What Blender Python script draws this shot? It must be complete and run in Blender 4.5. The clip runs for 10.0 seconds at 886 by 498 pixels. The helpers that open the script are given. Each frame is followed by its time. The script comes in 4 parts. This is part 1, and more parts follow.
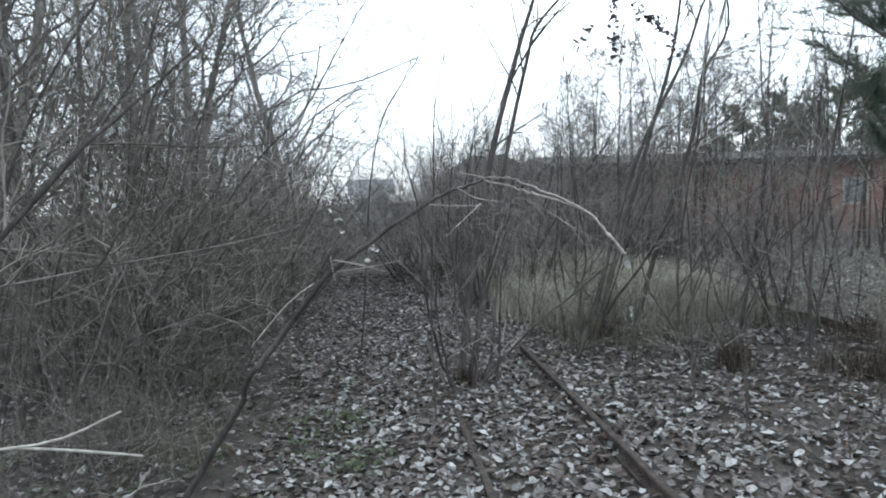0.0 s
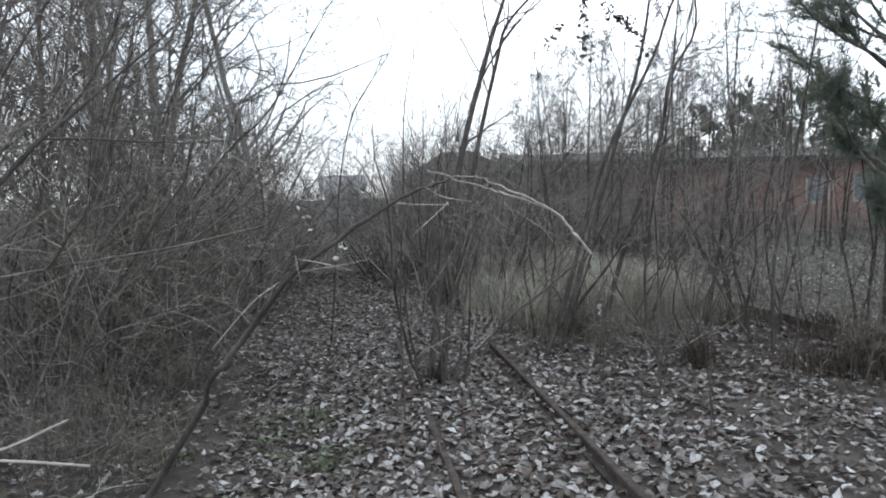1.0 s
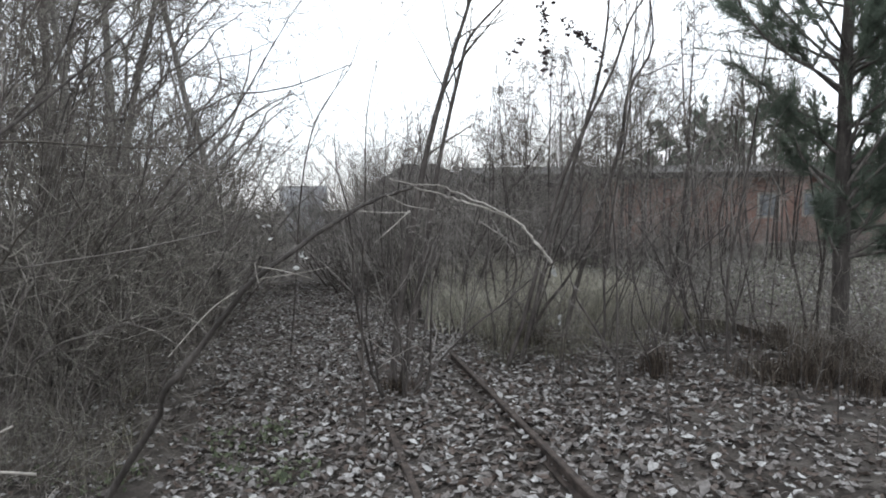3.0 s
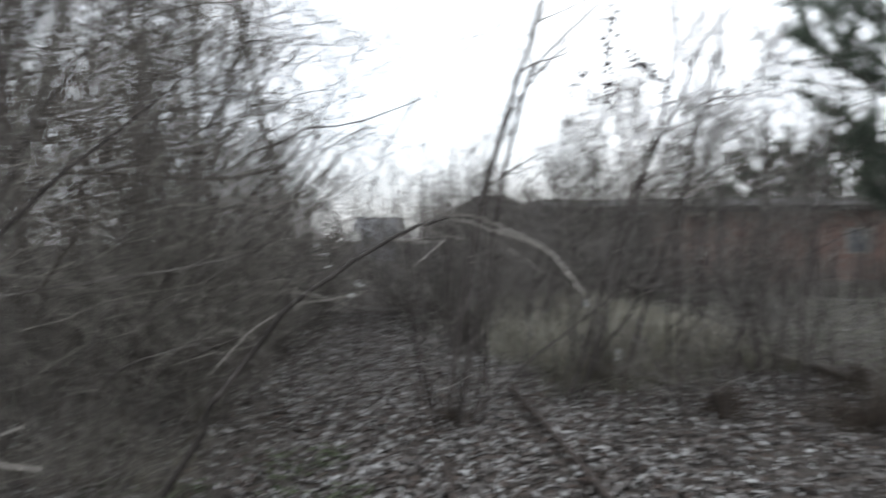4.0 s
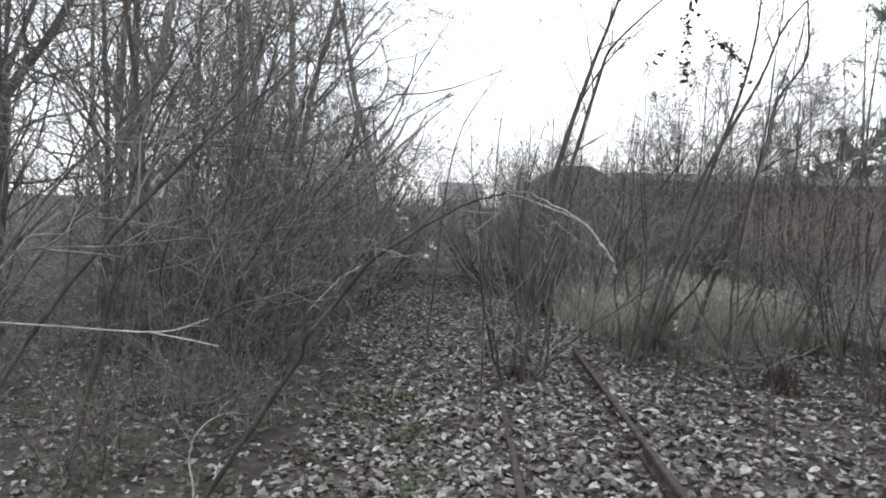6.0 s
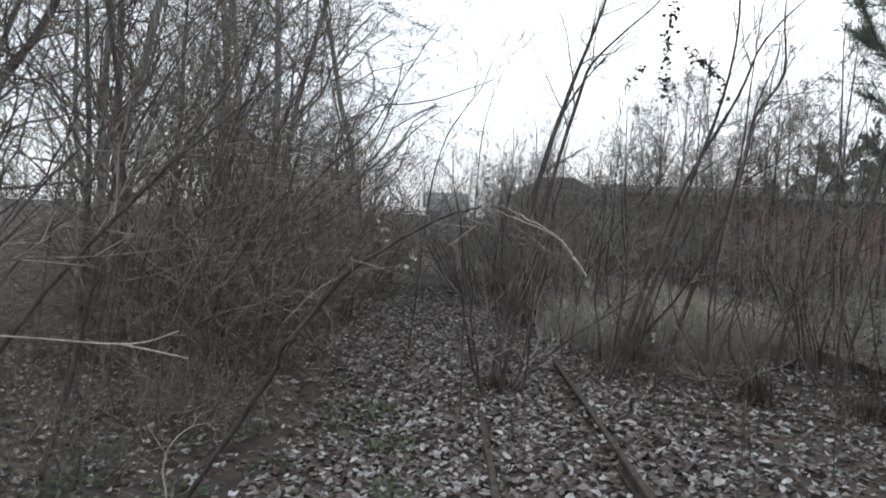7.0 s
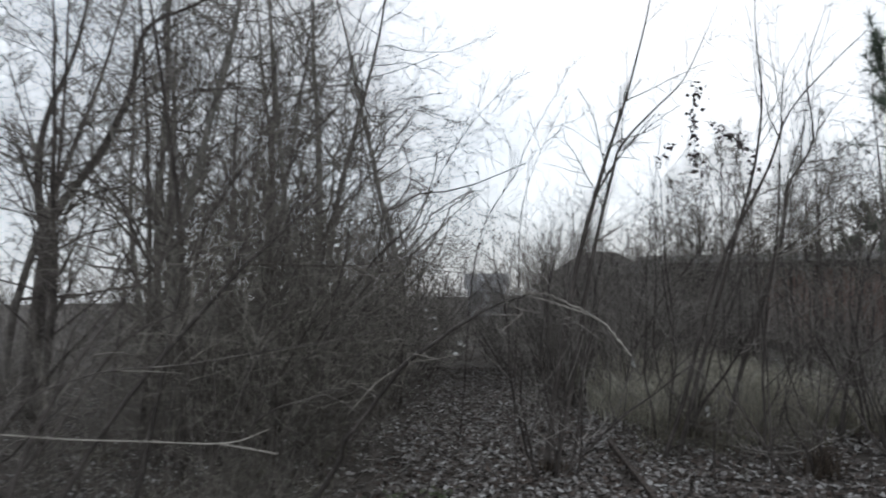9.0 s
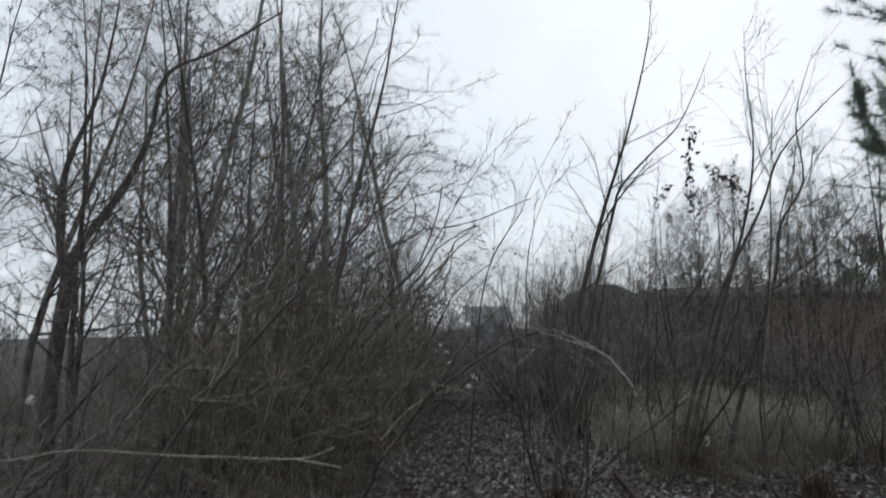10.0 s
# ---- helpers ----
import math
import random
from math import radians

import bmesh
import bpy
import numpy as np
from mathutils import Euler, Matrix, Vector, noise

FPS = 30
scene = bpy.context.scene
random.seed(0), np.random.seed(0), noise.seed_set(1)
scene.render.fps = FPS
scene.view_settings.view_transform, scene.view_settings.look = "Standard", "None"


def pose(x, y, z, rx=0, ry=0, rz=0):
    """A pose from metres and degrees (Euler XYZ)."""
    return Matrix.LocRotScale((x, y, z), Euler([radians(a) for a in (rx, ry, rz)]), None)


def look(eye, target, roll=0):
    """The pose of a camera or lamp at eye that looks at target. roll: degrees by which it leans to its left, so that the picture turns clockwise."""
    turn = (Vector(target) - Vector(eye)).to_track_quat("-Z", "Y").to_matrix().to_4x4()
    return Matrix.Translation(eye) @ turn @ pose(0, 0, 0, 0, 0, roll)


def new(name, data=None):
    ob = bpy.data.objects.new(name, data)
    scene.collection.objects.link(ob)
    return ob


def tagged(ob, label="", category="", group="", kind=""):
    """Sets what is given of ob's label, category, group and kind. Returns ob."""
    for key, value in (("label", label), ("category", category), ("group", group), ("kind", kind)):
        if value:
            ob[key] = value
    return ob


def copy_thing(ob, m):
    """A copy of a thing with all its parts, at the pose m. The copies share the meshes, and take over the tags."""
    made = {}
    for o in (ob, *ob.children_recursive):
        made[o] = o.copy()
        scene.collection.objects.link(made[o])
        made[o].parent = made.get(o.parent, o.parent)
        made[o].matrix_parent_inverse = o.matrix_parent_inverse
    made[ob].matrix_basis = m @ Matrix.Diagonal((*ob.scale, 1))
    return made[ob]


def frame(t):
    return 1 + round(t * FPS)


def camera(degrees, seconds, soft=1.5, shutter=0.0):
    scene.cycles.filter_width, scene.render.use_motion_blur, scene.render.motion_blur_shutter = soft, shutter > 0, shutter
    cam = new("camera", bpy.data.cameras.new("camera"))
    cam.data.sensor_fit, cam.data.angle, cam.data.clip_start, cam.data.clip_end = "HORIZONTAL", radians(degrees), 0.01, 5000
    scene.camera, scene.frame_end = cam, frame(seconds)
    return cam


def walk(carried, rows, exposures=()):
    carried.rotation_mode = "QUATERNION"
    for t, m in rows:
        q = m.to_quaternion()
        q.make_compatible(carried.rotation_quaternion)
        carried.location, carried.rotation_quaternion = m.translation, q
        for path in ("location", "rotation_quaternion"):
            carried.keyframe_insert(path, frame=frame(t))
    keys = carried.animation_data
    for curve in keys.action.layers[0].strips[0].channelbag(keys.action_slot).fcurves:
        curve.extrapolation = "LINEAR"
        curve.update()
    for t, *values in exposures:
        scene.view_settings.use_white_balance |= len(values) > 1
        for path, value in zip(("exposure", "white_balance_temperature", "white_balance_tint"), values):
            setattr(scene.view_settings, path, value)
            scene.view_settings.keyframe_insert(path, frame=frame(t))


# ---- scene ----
cam = camera(66.3, 10.0, 1.85, 0.5)

PATH = [
    (0, (-0.022, -0.065, 1.672), (0.187, 1.919, 1.527), -2.2),
    (0.5, (-0.013, -0.06, 1.677), (0.253, 1.917, 1.534), -2.2),
    (1, (-0.006, -0.052, 1.679), (0.286, 1.92, 1.521), -1.8),
    (1.5, (-0.008, -0.047, 1.676), (0.342, 1.916, 1.519), -0.6),
    (2, (-0.009, -0.049, 1.682), (0.359, 1.912, 1.546), -0.6),
    (3.3, (-0.003, -0.052, 1.664), (0.418, 1.9, 1.549), -1.4),
    (3.5, (0.03, -0.043, 1.687), (0.494, 1.901, 1.616), -0.5),
    (3.8, (0.045, -0.085, 1.688), (0.471, 1.87, 1.683), -0.6),
    (4, (0.113, -0.115, 1.658), (0.307, 1.876, 1.629), -0.7),
    (4.2, (0.155, -0.1, 1.63), (0.136, 1.896, 1.516), -0.3),
    (4.5, (0.158, -0.166, 1.64), (0.028, 1.813, 1.388), 0.9),
    (5, (0.085, -0.342, 1.659), (-0.23, 1.619, 1.426), 0.7),
    (5.5, (0.119, -0.485, 1.66), (-0.075, 1.492, 1.426), 1.3),
    (6, (0.174, -0.586, 1.676), (0.129, 1.41, 1.546), 1.7),
    (6.2, (0.196, -0.63, 1.689), (0.144, 1.365, 1.557), 2.2),
    (7.3, (0.21, -0.612, 1.694), (0.217, 1.387, 1.643), 2.3),
    (7.5, (0.204, -0.663, 1.706), (0.175, 1.337, 1.75), 2.0),
    (8, (0.226, -0.642, 1.71), (0.301, 1.356, 1.76), 1.0),
    (8.5, (0.224, -0.623, 1.699), (0.289, 1.375, 1.763), -0.2),
    (9, (0.185, -0.809, 1.735), (0.06, 1.182, 1.873), -1.0),
    (9.5, (0.169, -1.092, 1.75), (-0.018, 0.895, 1.876), -0.8),
    (10, (0.113, -1.185, 1.759), (-0.013, 0.798, 1.992), -1.2),
]
EXPOSURES = [(0, 0.34, 6050, 5), (0.6, 0.27, 6100, 6), (1.1, 0.22, 6300, 9), (1.6, 0.22, 6500, 10), (2, 0.22, 6500, 10), (3.5, 0.02, 6500, 10), (4.0, -0.15, 6500, 10), (4.5, 0.0, 6500, 10), (5.5, 0.50, 6500, 10), (6.2, 0.25, 6500, 10),
             (7.5, -0.3, 6450, 10), (8.5, -0.55, 6450, 10), (9.2, -0.72, 6450, 10), (10, -0.92, 6400, 10)]
walk(cam, [(t, look(eye, target, roll)) for t, eye, target, roll in PATH], EXPOSURES)


# ---- daylight: an overcast winter sky ----
world = bpy.data.worlds.new("overcast_sky")
scene.world = world
world.use_nodes = True
wn, wl = world.node_tree.nodes, world.node_tree.links
wn.clear()
w_out, w_bg, w_sky = wn.new("ShaderNodeOutputWorld"), wn.new("ShaderNodeBackground"), wn.new("ShaderNodeTexSky")
w_sky.sky_type, w_sky.sun_disc = "NISHITA", False
w_sky.sun_elevation, w_sky.sun_rotation = radians(32), radians(15)
w_dim = wn.new("ShaderNodeVectorMath"); w_dim.operation = "SCALE"; w_dim.inputs["Scale"].default_value = 0.10
wl.new(w_sky.outputs["Color"], w_dim.inputs[0])
w_co, w_noise, w_ramp = wn.new("ShaderNodeTexCoord"), wn.new("ShaderNodeTexNoise"), wn.new("ShaderNodeValToRGB")
w_noise.inputs["Scale"].default_value, w_noise.inputs["Detail"].default_value = 2.2, 5
wl.new(w_co.outputs["Generated"], w_noise.inputs["Vector"])
w_ramp.color_ramp.elements[0].position, w_ramp.color_ramp.elements[0].color = 0.30, (0.955, 1.045, 1.14, 1)
w_ramp.color_ramp.elements[1].position, w_ramp.color_ramp.elements[1].color = 0.70, (1.235, 1.287, 1.35, 1)
wl.new(w_noise.outputs["Fac"], w_ramp.inputs["Fac"])
w_mix = wn.new("ShaderNodeMix"); w_mix.data_type = "RGBA"; w_mix.inputs["Factor"].default_value = 0.88
wl.new(w_dim.outputs["Vector"], w_mix.inputs["A"]); wl.new(w_ramp.outputs["Color"], w_mix.inputs["B"])
wl.new(w_mix.outputs["Result"], w_bg.inputs["Color"])
w_bg.inputs["Strength"].default_value = 1.55
wl.new(w_bg.outputs["Background"], w_out.inputs["Surface"])
sun = new("sun", bpy.data.lights.new("sun", "SUN"))
sun.data.energy, sun.data.angle, sun.data.color = 0.5, radians(30), (1.0, 0.97, 0.92)
sun.matrix_world = look((6, 20, 16), (0, 0, 0))


# ---- materials ----
def mat(name, tones, scale=8.0, rough=0.85, bump=0.3, source="noise", fine=60.0, stretch=(1, 1, 1), metal=0.0):
    """tones: colours from dark to light. source: what picks the tone: noise in space, a random value per island, or per object."""
    m = bpy.data.materials.new(name)
    m.use_nodes = True
    n, l = m.node_tree.nodes, m.node_tree.links
    b = n["Principled BSDF"]
    b.inputs["Roughness"].default_value, b.inputs["Metallic"].default_value = rough, metal
    b.inputs["Specular IOR Level"].default_value = 0.25
    co, mp = n.new("ShaderNodeTexCoord"), n.new("ShaderNodeMapping")
    mp.inputs["Scale"].default_value = stretch
    l.new(co.outputs["Object"], mp.inputs["Vector"])
    ramp = n.new("ShaderNodeValToRGB")
    while len(ramp.color_ramp.elements) < len(tones):
        ramp.color_ramp.elements.new(0.5)
    for i, c in enumerate(tones):
        e = ramp.color_ramp.elements[i]
        u = i / (len(tones) - 1)
        e.position, e.color = (u if source != "noise" else 0.3 + 0.4 * u), (*c, 1)
    nz = n.new("ShaderNodeTexNoise")
    nz.inputs["Scale"].default_value, nz.inputs["Detail"].default_value = scale, 6
    l.new(mp.outputs["Vector"], nz.inputs["Vector"])
    if source == "noise":
        l.new(nz.outputs["Fac"], ramp.inputs["Fac"])
    elif source == "island":
        l.new(n.new("ShaderNodeNewGeometry").outputs["Random Per Island"], ramp.inputs["Fac"])
    else:
        l.new(n.new("ShaderNodeObjectInfo").outputs["Random"], ramp.inputs["Fac"])
    fz = n.new("ShaderNodeTexNoise")
    fz.inputs["Scale"].default_value, fz.inputs["Detail"].default_value = fine, 4
    l.new(mp.outputs["Vector"], fz.inputs["Vector"])
    fr = n.new("ShaderNodeMapRange")
    fr.inputs["From Min"].default_value, fr.inputs["From Max"].default_value = 0.3, 0.7
    fr.inputs["To Min"].default_value, fr.inputs["To Max"].default_value = 0.65, 1.25
    l.new(fz.outputs["Fac"], fr.inputs["Value"])
    mul = n.new("ShaderNodeVectorMath"); mul.operation = "SCALE"
    l.new(ramp.outputs["Color"], mul.inputs[0]); l.new(fr.outputs["Result"], mul.inputs["Scale"])
    l.new(mul.outputs["Vector"], b.inputs["Base Color"])
    if bump:
        bp = n.new("ShaderNodeBump")
        bp.inputs["Strength"].default_value, bp.inputs["Distance"].default_value = bump, 0.02
        l.new(fz.outputs["Fac"], bp.inputs["Height"]); l.new(bp.outputs["Normal"], b.inputs["Normal"])
    return m


M_SOIL = mat("leaf_mould", [(0.032, 0.027, 0.024), (0.062, 0.053, 0.047), (0.10, 0.09, 0.08)], 5, 0.95, 0.8, fine=45)
M_LITTER = mat("fallen_leaf", [(0.06, 0.05, 0.044), (0.10, 0.076, 0.064), (0.115, 0.102, 0.095), (0.165, 0.15, 0.141), (0.25, 0.237, 0.228), (0.43, 0.425, 0.415)], 8, 0.75, 0.2, "island", 50)
M_LEAF = mat("fallen_leaf_single", [(0.06, 0.05, 0.044), (0.10, 0.076, 0.064), (0.115, 0.102, 0.095), (0.165, 0.15, 0.141), (0.25, 0.237, 0.228), (0.43, 0.425, 0.415)], 8, 0.75, 0.2, "object", 50)
M_BARK = mat("grey_brown_bark", [(0.065, 0.057, 0.052), (0.12, 0.107, 0.098), (0.20, 0.185, 0.17)], 14, 0.9, 0.5, fine=90, stretch=(1, 1, 0.25))
M_DARK = mat("dark_wet_bark", [(0.036, 0.031, 0.028), (0.07, 0.06, 0.055), (0.115, 0.102, 0.093)], 14, 0.85, 0.5, fine=90, stretch=(1, 1, 0.25))
M_BLACK = mat("wet_black_bark", [(0.03, 0.026, 0.023), (0.05, 0.043, 0.039), (0.085, 0.075, 0.068)], 14, 0.8, 0.5, fine=90, stretch=(1, 1, 0.25))
M_BIRCH = mat("pale_grey_bark", [(0.10, 0.095, 0.085), (0.20, 0.19, 0.175), (0.32, 0.31, 0.29)], 5, 0.85, 0.4, fine=40, stretch=(1, 1, 0.4))
M_TWIG = mat("thin_twig_bark", [(0.072, 0.063, 0.058), (0.155, 0.14, 0.128), (0.25, 0.231, 0.214), (0.38, 0.354, 0.328)], 6, 0.85, 0, "island", 40)
M_BROWN = mat("dark_brown_twig_bark", [(0.055, 0.048, 0.041), (0.102, 0.091, 0.077), (0.165, 0.15, 0.13), (0.34, 0.316, 0.286)], 6, 0.85, 0, "island", 40)
M_PALE = mat("bleached_dry_twig", [(0.18, 0.165, 0.145), (0.29, 0.268, 0.24), (0.40, 0.375, 0.34)], 10, 0.85, 0.2, fine=80)
M_DEAD = mat("withered_hanging_leaf", [(0.04, 0.032, 0.034), (0.07, 0.056, 0.056), (0.11, 0.09, 0.085)], 8, 0.8, 0, "island", 40)
M_WHITE = mat("bleached_leaf", [(0.36, 0.36, 0.34), (0.52, 0.52, 0.50)], 20, 0.7, 0, fine=60)
M_RUST = mat("rusted_steel", [(0.03, 0.025, 0.023), (0.058, 0.046, 0.04), (0.09, 0.072, 0.063)], 12, 0.85, 0.5, fine=120)
M_WOOD = mat("rotten_timber", [(0.035, 0.03, 0.026), (0.07, 0.06, 0.052), (0.11, 0.098, 0.085)], 10, 0.9, 0.5, fine=60, stretch=(1, 0.2, 1))
M_GRASS = mat("dry_grass", [(0.09, 0.082, 0.06), (0.15, 0.138, 0.105), (0.24, 0.222, 0.175)], 6, 0.85, 0, "island", 40)
M_LAWN = mat("winter_grass", [(0.15, 0.155, 0.12), (0.23, 0.235, 0.185), (0.33, 0.325, 0.265)], 6, 0.85, 0, "island", 40)
M_STRAW = mat("bleached_tall_grass", [(0.24, 0.225, 0.18), (0.36, 0.34, 0.275), (0.48, 0.455, 0.38)], 6, 0.85, 0, "island", 40)
M_IVY = mat("dull_ivy_leaf", [(0.04, 0.05, 0.028), (0.075, 0.09, 0.05), (0.12, 0.135, 0.085)], 8, 0.6, 0, "island", 40)
M_TUFT = mat("brown_dead_stalk", [(0.034, 0.027, 0.021), (0.062, 0.047, 0.037), (0.105, 0.084, 0.067)], 6, 0.9, 0, "island", 40)
M_NEEDLE = mat("pine_needle", [(0.05, 0.066, 0.052), (0.09, 0.11, 0.088), (0.14, 0.165, 0.135)], 6, 0.6, 0, "island", 40)
nn, nl = M_NEEDLE.node_tree.nodes, M_NEEDLE.node_tree.links
n_tr, n_mix = nn.new("ShaderNodeBsdfTranslucent"), nn.new("ShaderNodeMixShader")
n_mix.inputs["Fac"].default_value = 0.4
n_tr.inputs["Color"].default_value = (0.21, 0.255, 0.20, 1)
nl.new(nn["Principled BSDF"].outputs["BSDF"], n_mix.inputs[1]); nl.new(n_tr.outputs["BSDF"], n_mix.inputs[2])
nl.new(n_mix.outputs["Shader"], nn["Material Output"].inputs["Surface"])
M_BRICK = mat("weathered_red_brick", [(0.15, 0.096, 0.08), (0.22, 0.14, 0.117), (0.30, 0.218, 0.195)], 1.5, 0.9, 0.5, fine=18)
M_ROOF = mat("grey_roof_felt", [(0.16, 0.16, 0.158), (0.25, 0.25, 0.247), (0.34, 0.34, 0.335)], 1.2, 0.85, 0.3, fine=12)
M_SLATE = mat("pale_grey_sheet_roof", [(0.42, 0.43, 0.45), (0.54, 0.55, 0.57)], 1.5, 0.8, 0.1, fine=14)
M_PAINT = mat("white_render", [(0.55, 0.58, 0.62), (0.72, 0.75, 0.78)], 2, 0.8, 0.1, fine=20)
# near-black board; on the shed's walls it also stands in for gloom
M_GLOOM = mat("tarred_board_and_gloom", [(0.03, 0.027, 0.025), (0.06, 0.054, 0.05)], 3, 0.9, 0.2, fine=20)
M_GLASS = mat("dull_window_pane", [(0.10, 0.11, 0.12), (0.2, 0.21, 0.22)], 2, 0.15, 0, fine=10)


# ---- mesh tools ----
def mesh_from(name, verts, faces, material, smooth=True):
    """A mesh from arrays: verts (n, 3) and faces (m, k), all faces of one size."""
    me = bpy.data.meshes.new(name)
    verts, faces = np.asarray(verts, np.float32), np.asarray(faces, np.int32)
    k = faces.shape[1]
    me.vertices.add(len(verts)); me.vertices.foreach_set("co", verts.ravel())
    me.loops.add(faces.size); me.loops.foreach_set("vertex_index", faces.ravel())
    me.polygons.add(len(faces)); me.polygons.foreach_set("loop_start", np.arange(0, faces.size, k, dtype=np.int32))
    me.update(calc_edges=True)
    me.polygons.foreach_set("use_smooth", np.full(len(faces), smooth))
    me.materials.append(material)
    return me


def part(name, me, parent, label=""):
    ob = new(name, me)
    ob.parent = parent
    return tagged(ob, label)


def bm_part(name, bm, material, parent, label="", smooth=False):
    me = bpy.data.meshes.new(name)
    bm.to_mesh(me); bm.free()
    me.materials.append(material)
    me.polygons.foreach_set("use_smooth", np.full(len(me.polygons), smooth))
    return part(name, me, parent, label)


def box(bm, lo, hi, bevel=0.0):
    g = bmesh.ops.create_cube(bm, size=1.0)
    c, d = (Vector(lo) + Vector(hi)) / 2, Vector(hi) - Vector(lo)
    for v in g["verts"]:
        v.co = Vector((v.co.x * d.x, v.co.y * d.y, v.co.z * d.z)) + c
    if bevel:
        bmesh.ops.bevel(bm, geom=list({e for v in g["verts"] for e in v.link_edges}), offset=bevel, segments=1, affect="EDGES")
    return bm


def unit(a):
    return a / np.maximum(np.linalg.norm(a, axis=-1, keepdims=True), 1e-9)


def tubes(groups, sides):
    """Vertices and quads of tapered tubes. groups: (P (m, n, 3), R (m, n))."""
    vs, fs, off = [], [], 0
    for P, R in groups:
        m, n = R.shape
        d = unit(P[:, -1] - P[:, 0])
        ref = np.where(np.abs(d[:, 2:3]) > 0.9, np.array([[1.0, 0, 0]]), np.array([[0, 0, 1.0]]))
        u = unit(np.cross(d, ref)); w = np.cross(d, u)
        a = np.arange(sides) * 2 * np.pi / sides
        ring = np.cos(a)[None, :, None] * u[:, None] + np.sin(a)[None, :, None] * w[:, None]
        V = P[:, :, None] + ring[:, None] * R[:, :, None, None]
        vs.append(V.reshape(-1, 3))
        i = np.arange(m)[:, None, None] * n * sides + np.arange(n - 1)[None, :, None] * sides
        j, k = np.arange(sides)[None, None], (np.arange(sides) + 1)[None, None] % sides
        fs.append(np.stack([i + j, i + k, i + k + sides, i + j + sides], -1).reshape(-1, 4) + off)
        off += m * n * sides
    return np.concatenate(vs), np.concatenate(fs)


def grow(rng, p, d, length, r0, n, wander=0.15, up=0.1, tip=0.25, lean=(0, 0, 0)):
    """Branches as random walks: from points p, in directions d, bending upward and towards lean."""
    m = len(p)
    P, d = np.zeros((m, n + 1, 3)), unit(np.asarray(d, float))
    P[:, 0] = p
    pull = np.array([0, 0, up]) + np.array(lean)
    for i in range(n):
        d = unit(d + rng.normal(0, wander, (m, 3)) + pull / n)
        P[:, i + 1] = P[:, i] + d * (np.asarray(length)[:, None] / n)
    R = np.asarray(r0)[:, None] * (1 - (1 - tip) * np.linspace(0, 1, n + 1))[None]
    return P, R


def sprout(rng, P, R, count, lo, hi, angle, scale, n, wander=0.2, up=0.1, thick=0.55, rmin=0.0012, jitter=0.5):
    """Side branches on the branches P, R: count a branch, between lo and hi of its length, at that angle to it."""
    m, k = R.shape
    par = np.repeat(np.arange(m), count)
    t = rng.uniform(lo, hi, len(par)) * (k - 1)
    i = np.minimum(t.astype(int), k - 2); f = (t - i)[:, None]
    a, b = P[par, i], P[par, i + 1]
    d = unit(b - a)
    side = unit(np.cross(d, rng.normal(0, 1, d.shape)))
    ang = np.radians(angle) * rng.uniform(0.6, 1.35, len(par))[:, None]
    length = np.linalg.norm(P[par, -1] - P[par, 0], axis=1) * scale * (1.15 - 0.75 * t / (k - 1)) * rng.uniform(1 - jitter, 1 + jitter, len(par))
    r = np.maximum((R[par, i] * (1 - f[:, 0]) + R[par, i + 1] * f[:, 0]) * thick, rmin)
    return grow(rng, a + (b - a) * f, d * np.cos(ang) + side * np.sin(ang), length, r, n, wander, up, 0.35)


def spline(points, n):
    """A smooth line through a few points."""
    p = np.array(points, float)
    p = np.vstack([2 * p[0] - p[1], p, 2 * p[-1] - p[-2]])
    out = []
    for i in range(len(p) - 3):
        a, b, c, d = p[i:i + 4]
        for t in np.linspace(0, 1, n, endpoint=False):
            out.append(0.5 * (2 * b + (c - a) * t + (2 * a - 5 * b + 4 * c - d) * t * t + (3 * b - a - 3 * c + d) * t ** 3))
    out.append(p[-2])
    return np.array(out)


LEAF_OUT = np.array([(0, -0.5, 0), (0.3, -0.32, 0.10), (0.44, 0.0, 0.14), (0.24, 0.28, 0.08), (0, 0.56, 0.0), (-0.24, 0.28, 0.08), (-0.44, 0.0, 0.14), (-0.3, -0.32, 0.10)])
LEAF_TRIS = np.array([(0, 1, 2), (0, 2, 3), (0, 3, 4), (0, 4, 5), (0, 5, 6), (0, 6, 7)])


def leaves(rng, at, size, tilt):
    """Curled leaves at the points: vertices and triangles, an island each."""
    m = len(at)
    v = np.repeat(LEAF_OUT[None], m, 0) * np.asarray(size)[:, None, None]
    v[:, :, 0] *= rng.uniform(0.5, 1.0, (m, 1))
    v[:, :, 2] *= rng.uniform(-1.2, 2.6, (m, 1))
    v[:, :, 2] += rng.normal(0, 0.05, v.shape[:2]) * np.asarray(size)[:, None]
    v[:, 4, 2] += rng.uniform(-0.1, 0.35, m) * size
    yaw, ta, tb = rng.uniform(0, 6.283, m), rng.normal(0, tilt, m), rng.normal(0, tilt, m)
    c, s = np.cos(ta)[:, None], np.sin(ta)[:, None]
    y, z = v[:, :, 1] * c - v[:, :, 2] * s, v[:, :, 1] * s + v[:, :, 2] * c
    c, s = np.cos(tb)[:, None], np.sin(tb)[:, None]
    x, z = v[:, :, 0] * c + z * s, -v[:, :, 0] * s + z * c
    c, s = np.cos(yaw)[:, None], np.sin(yaw)[:, None]
    w = np.stack([x * c - y * s, x * s + y * c, z], -1) + np.asarray(at)[:, None]
    f = LEAF_TRIS[None] + 8 * np.arange(m)[:, None, None]
    return w.reshape(-1, 3), f.reshape(-1, 3)


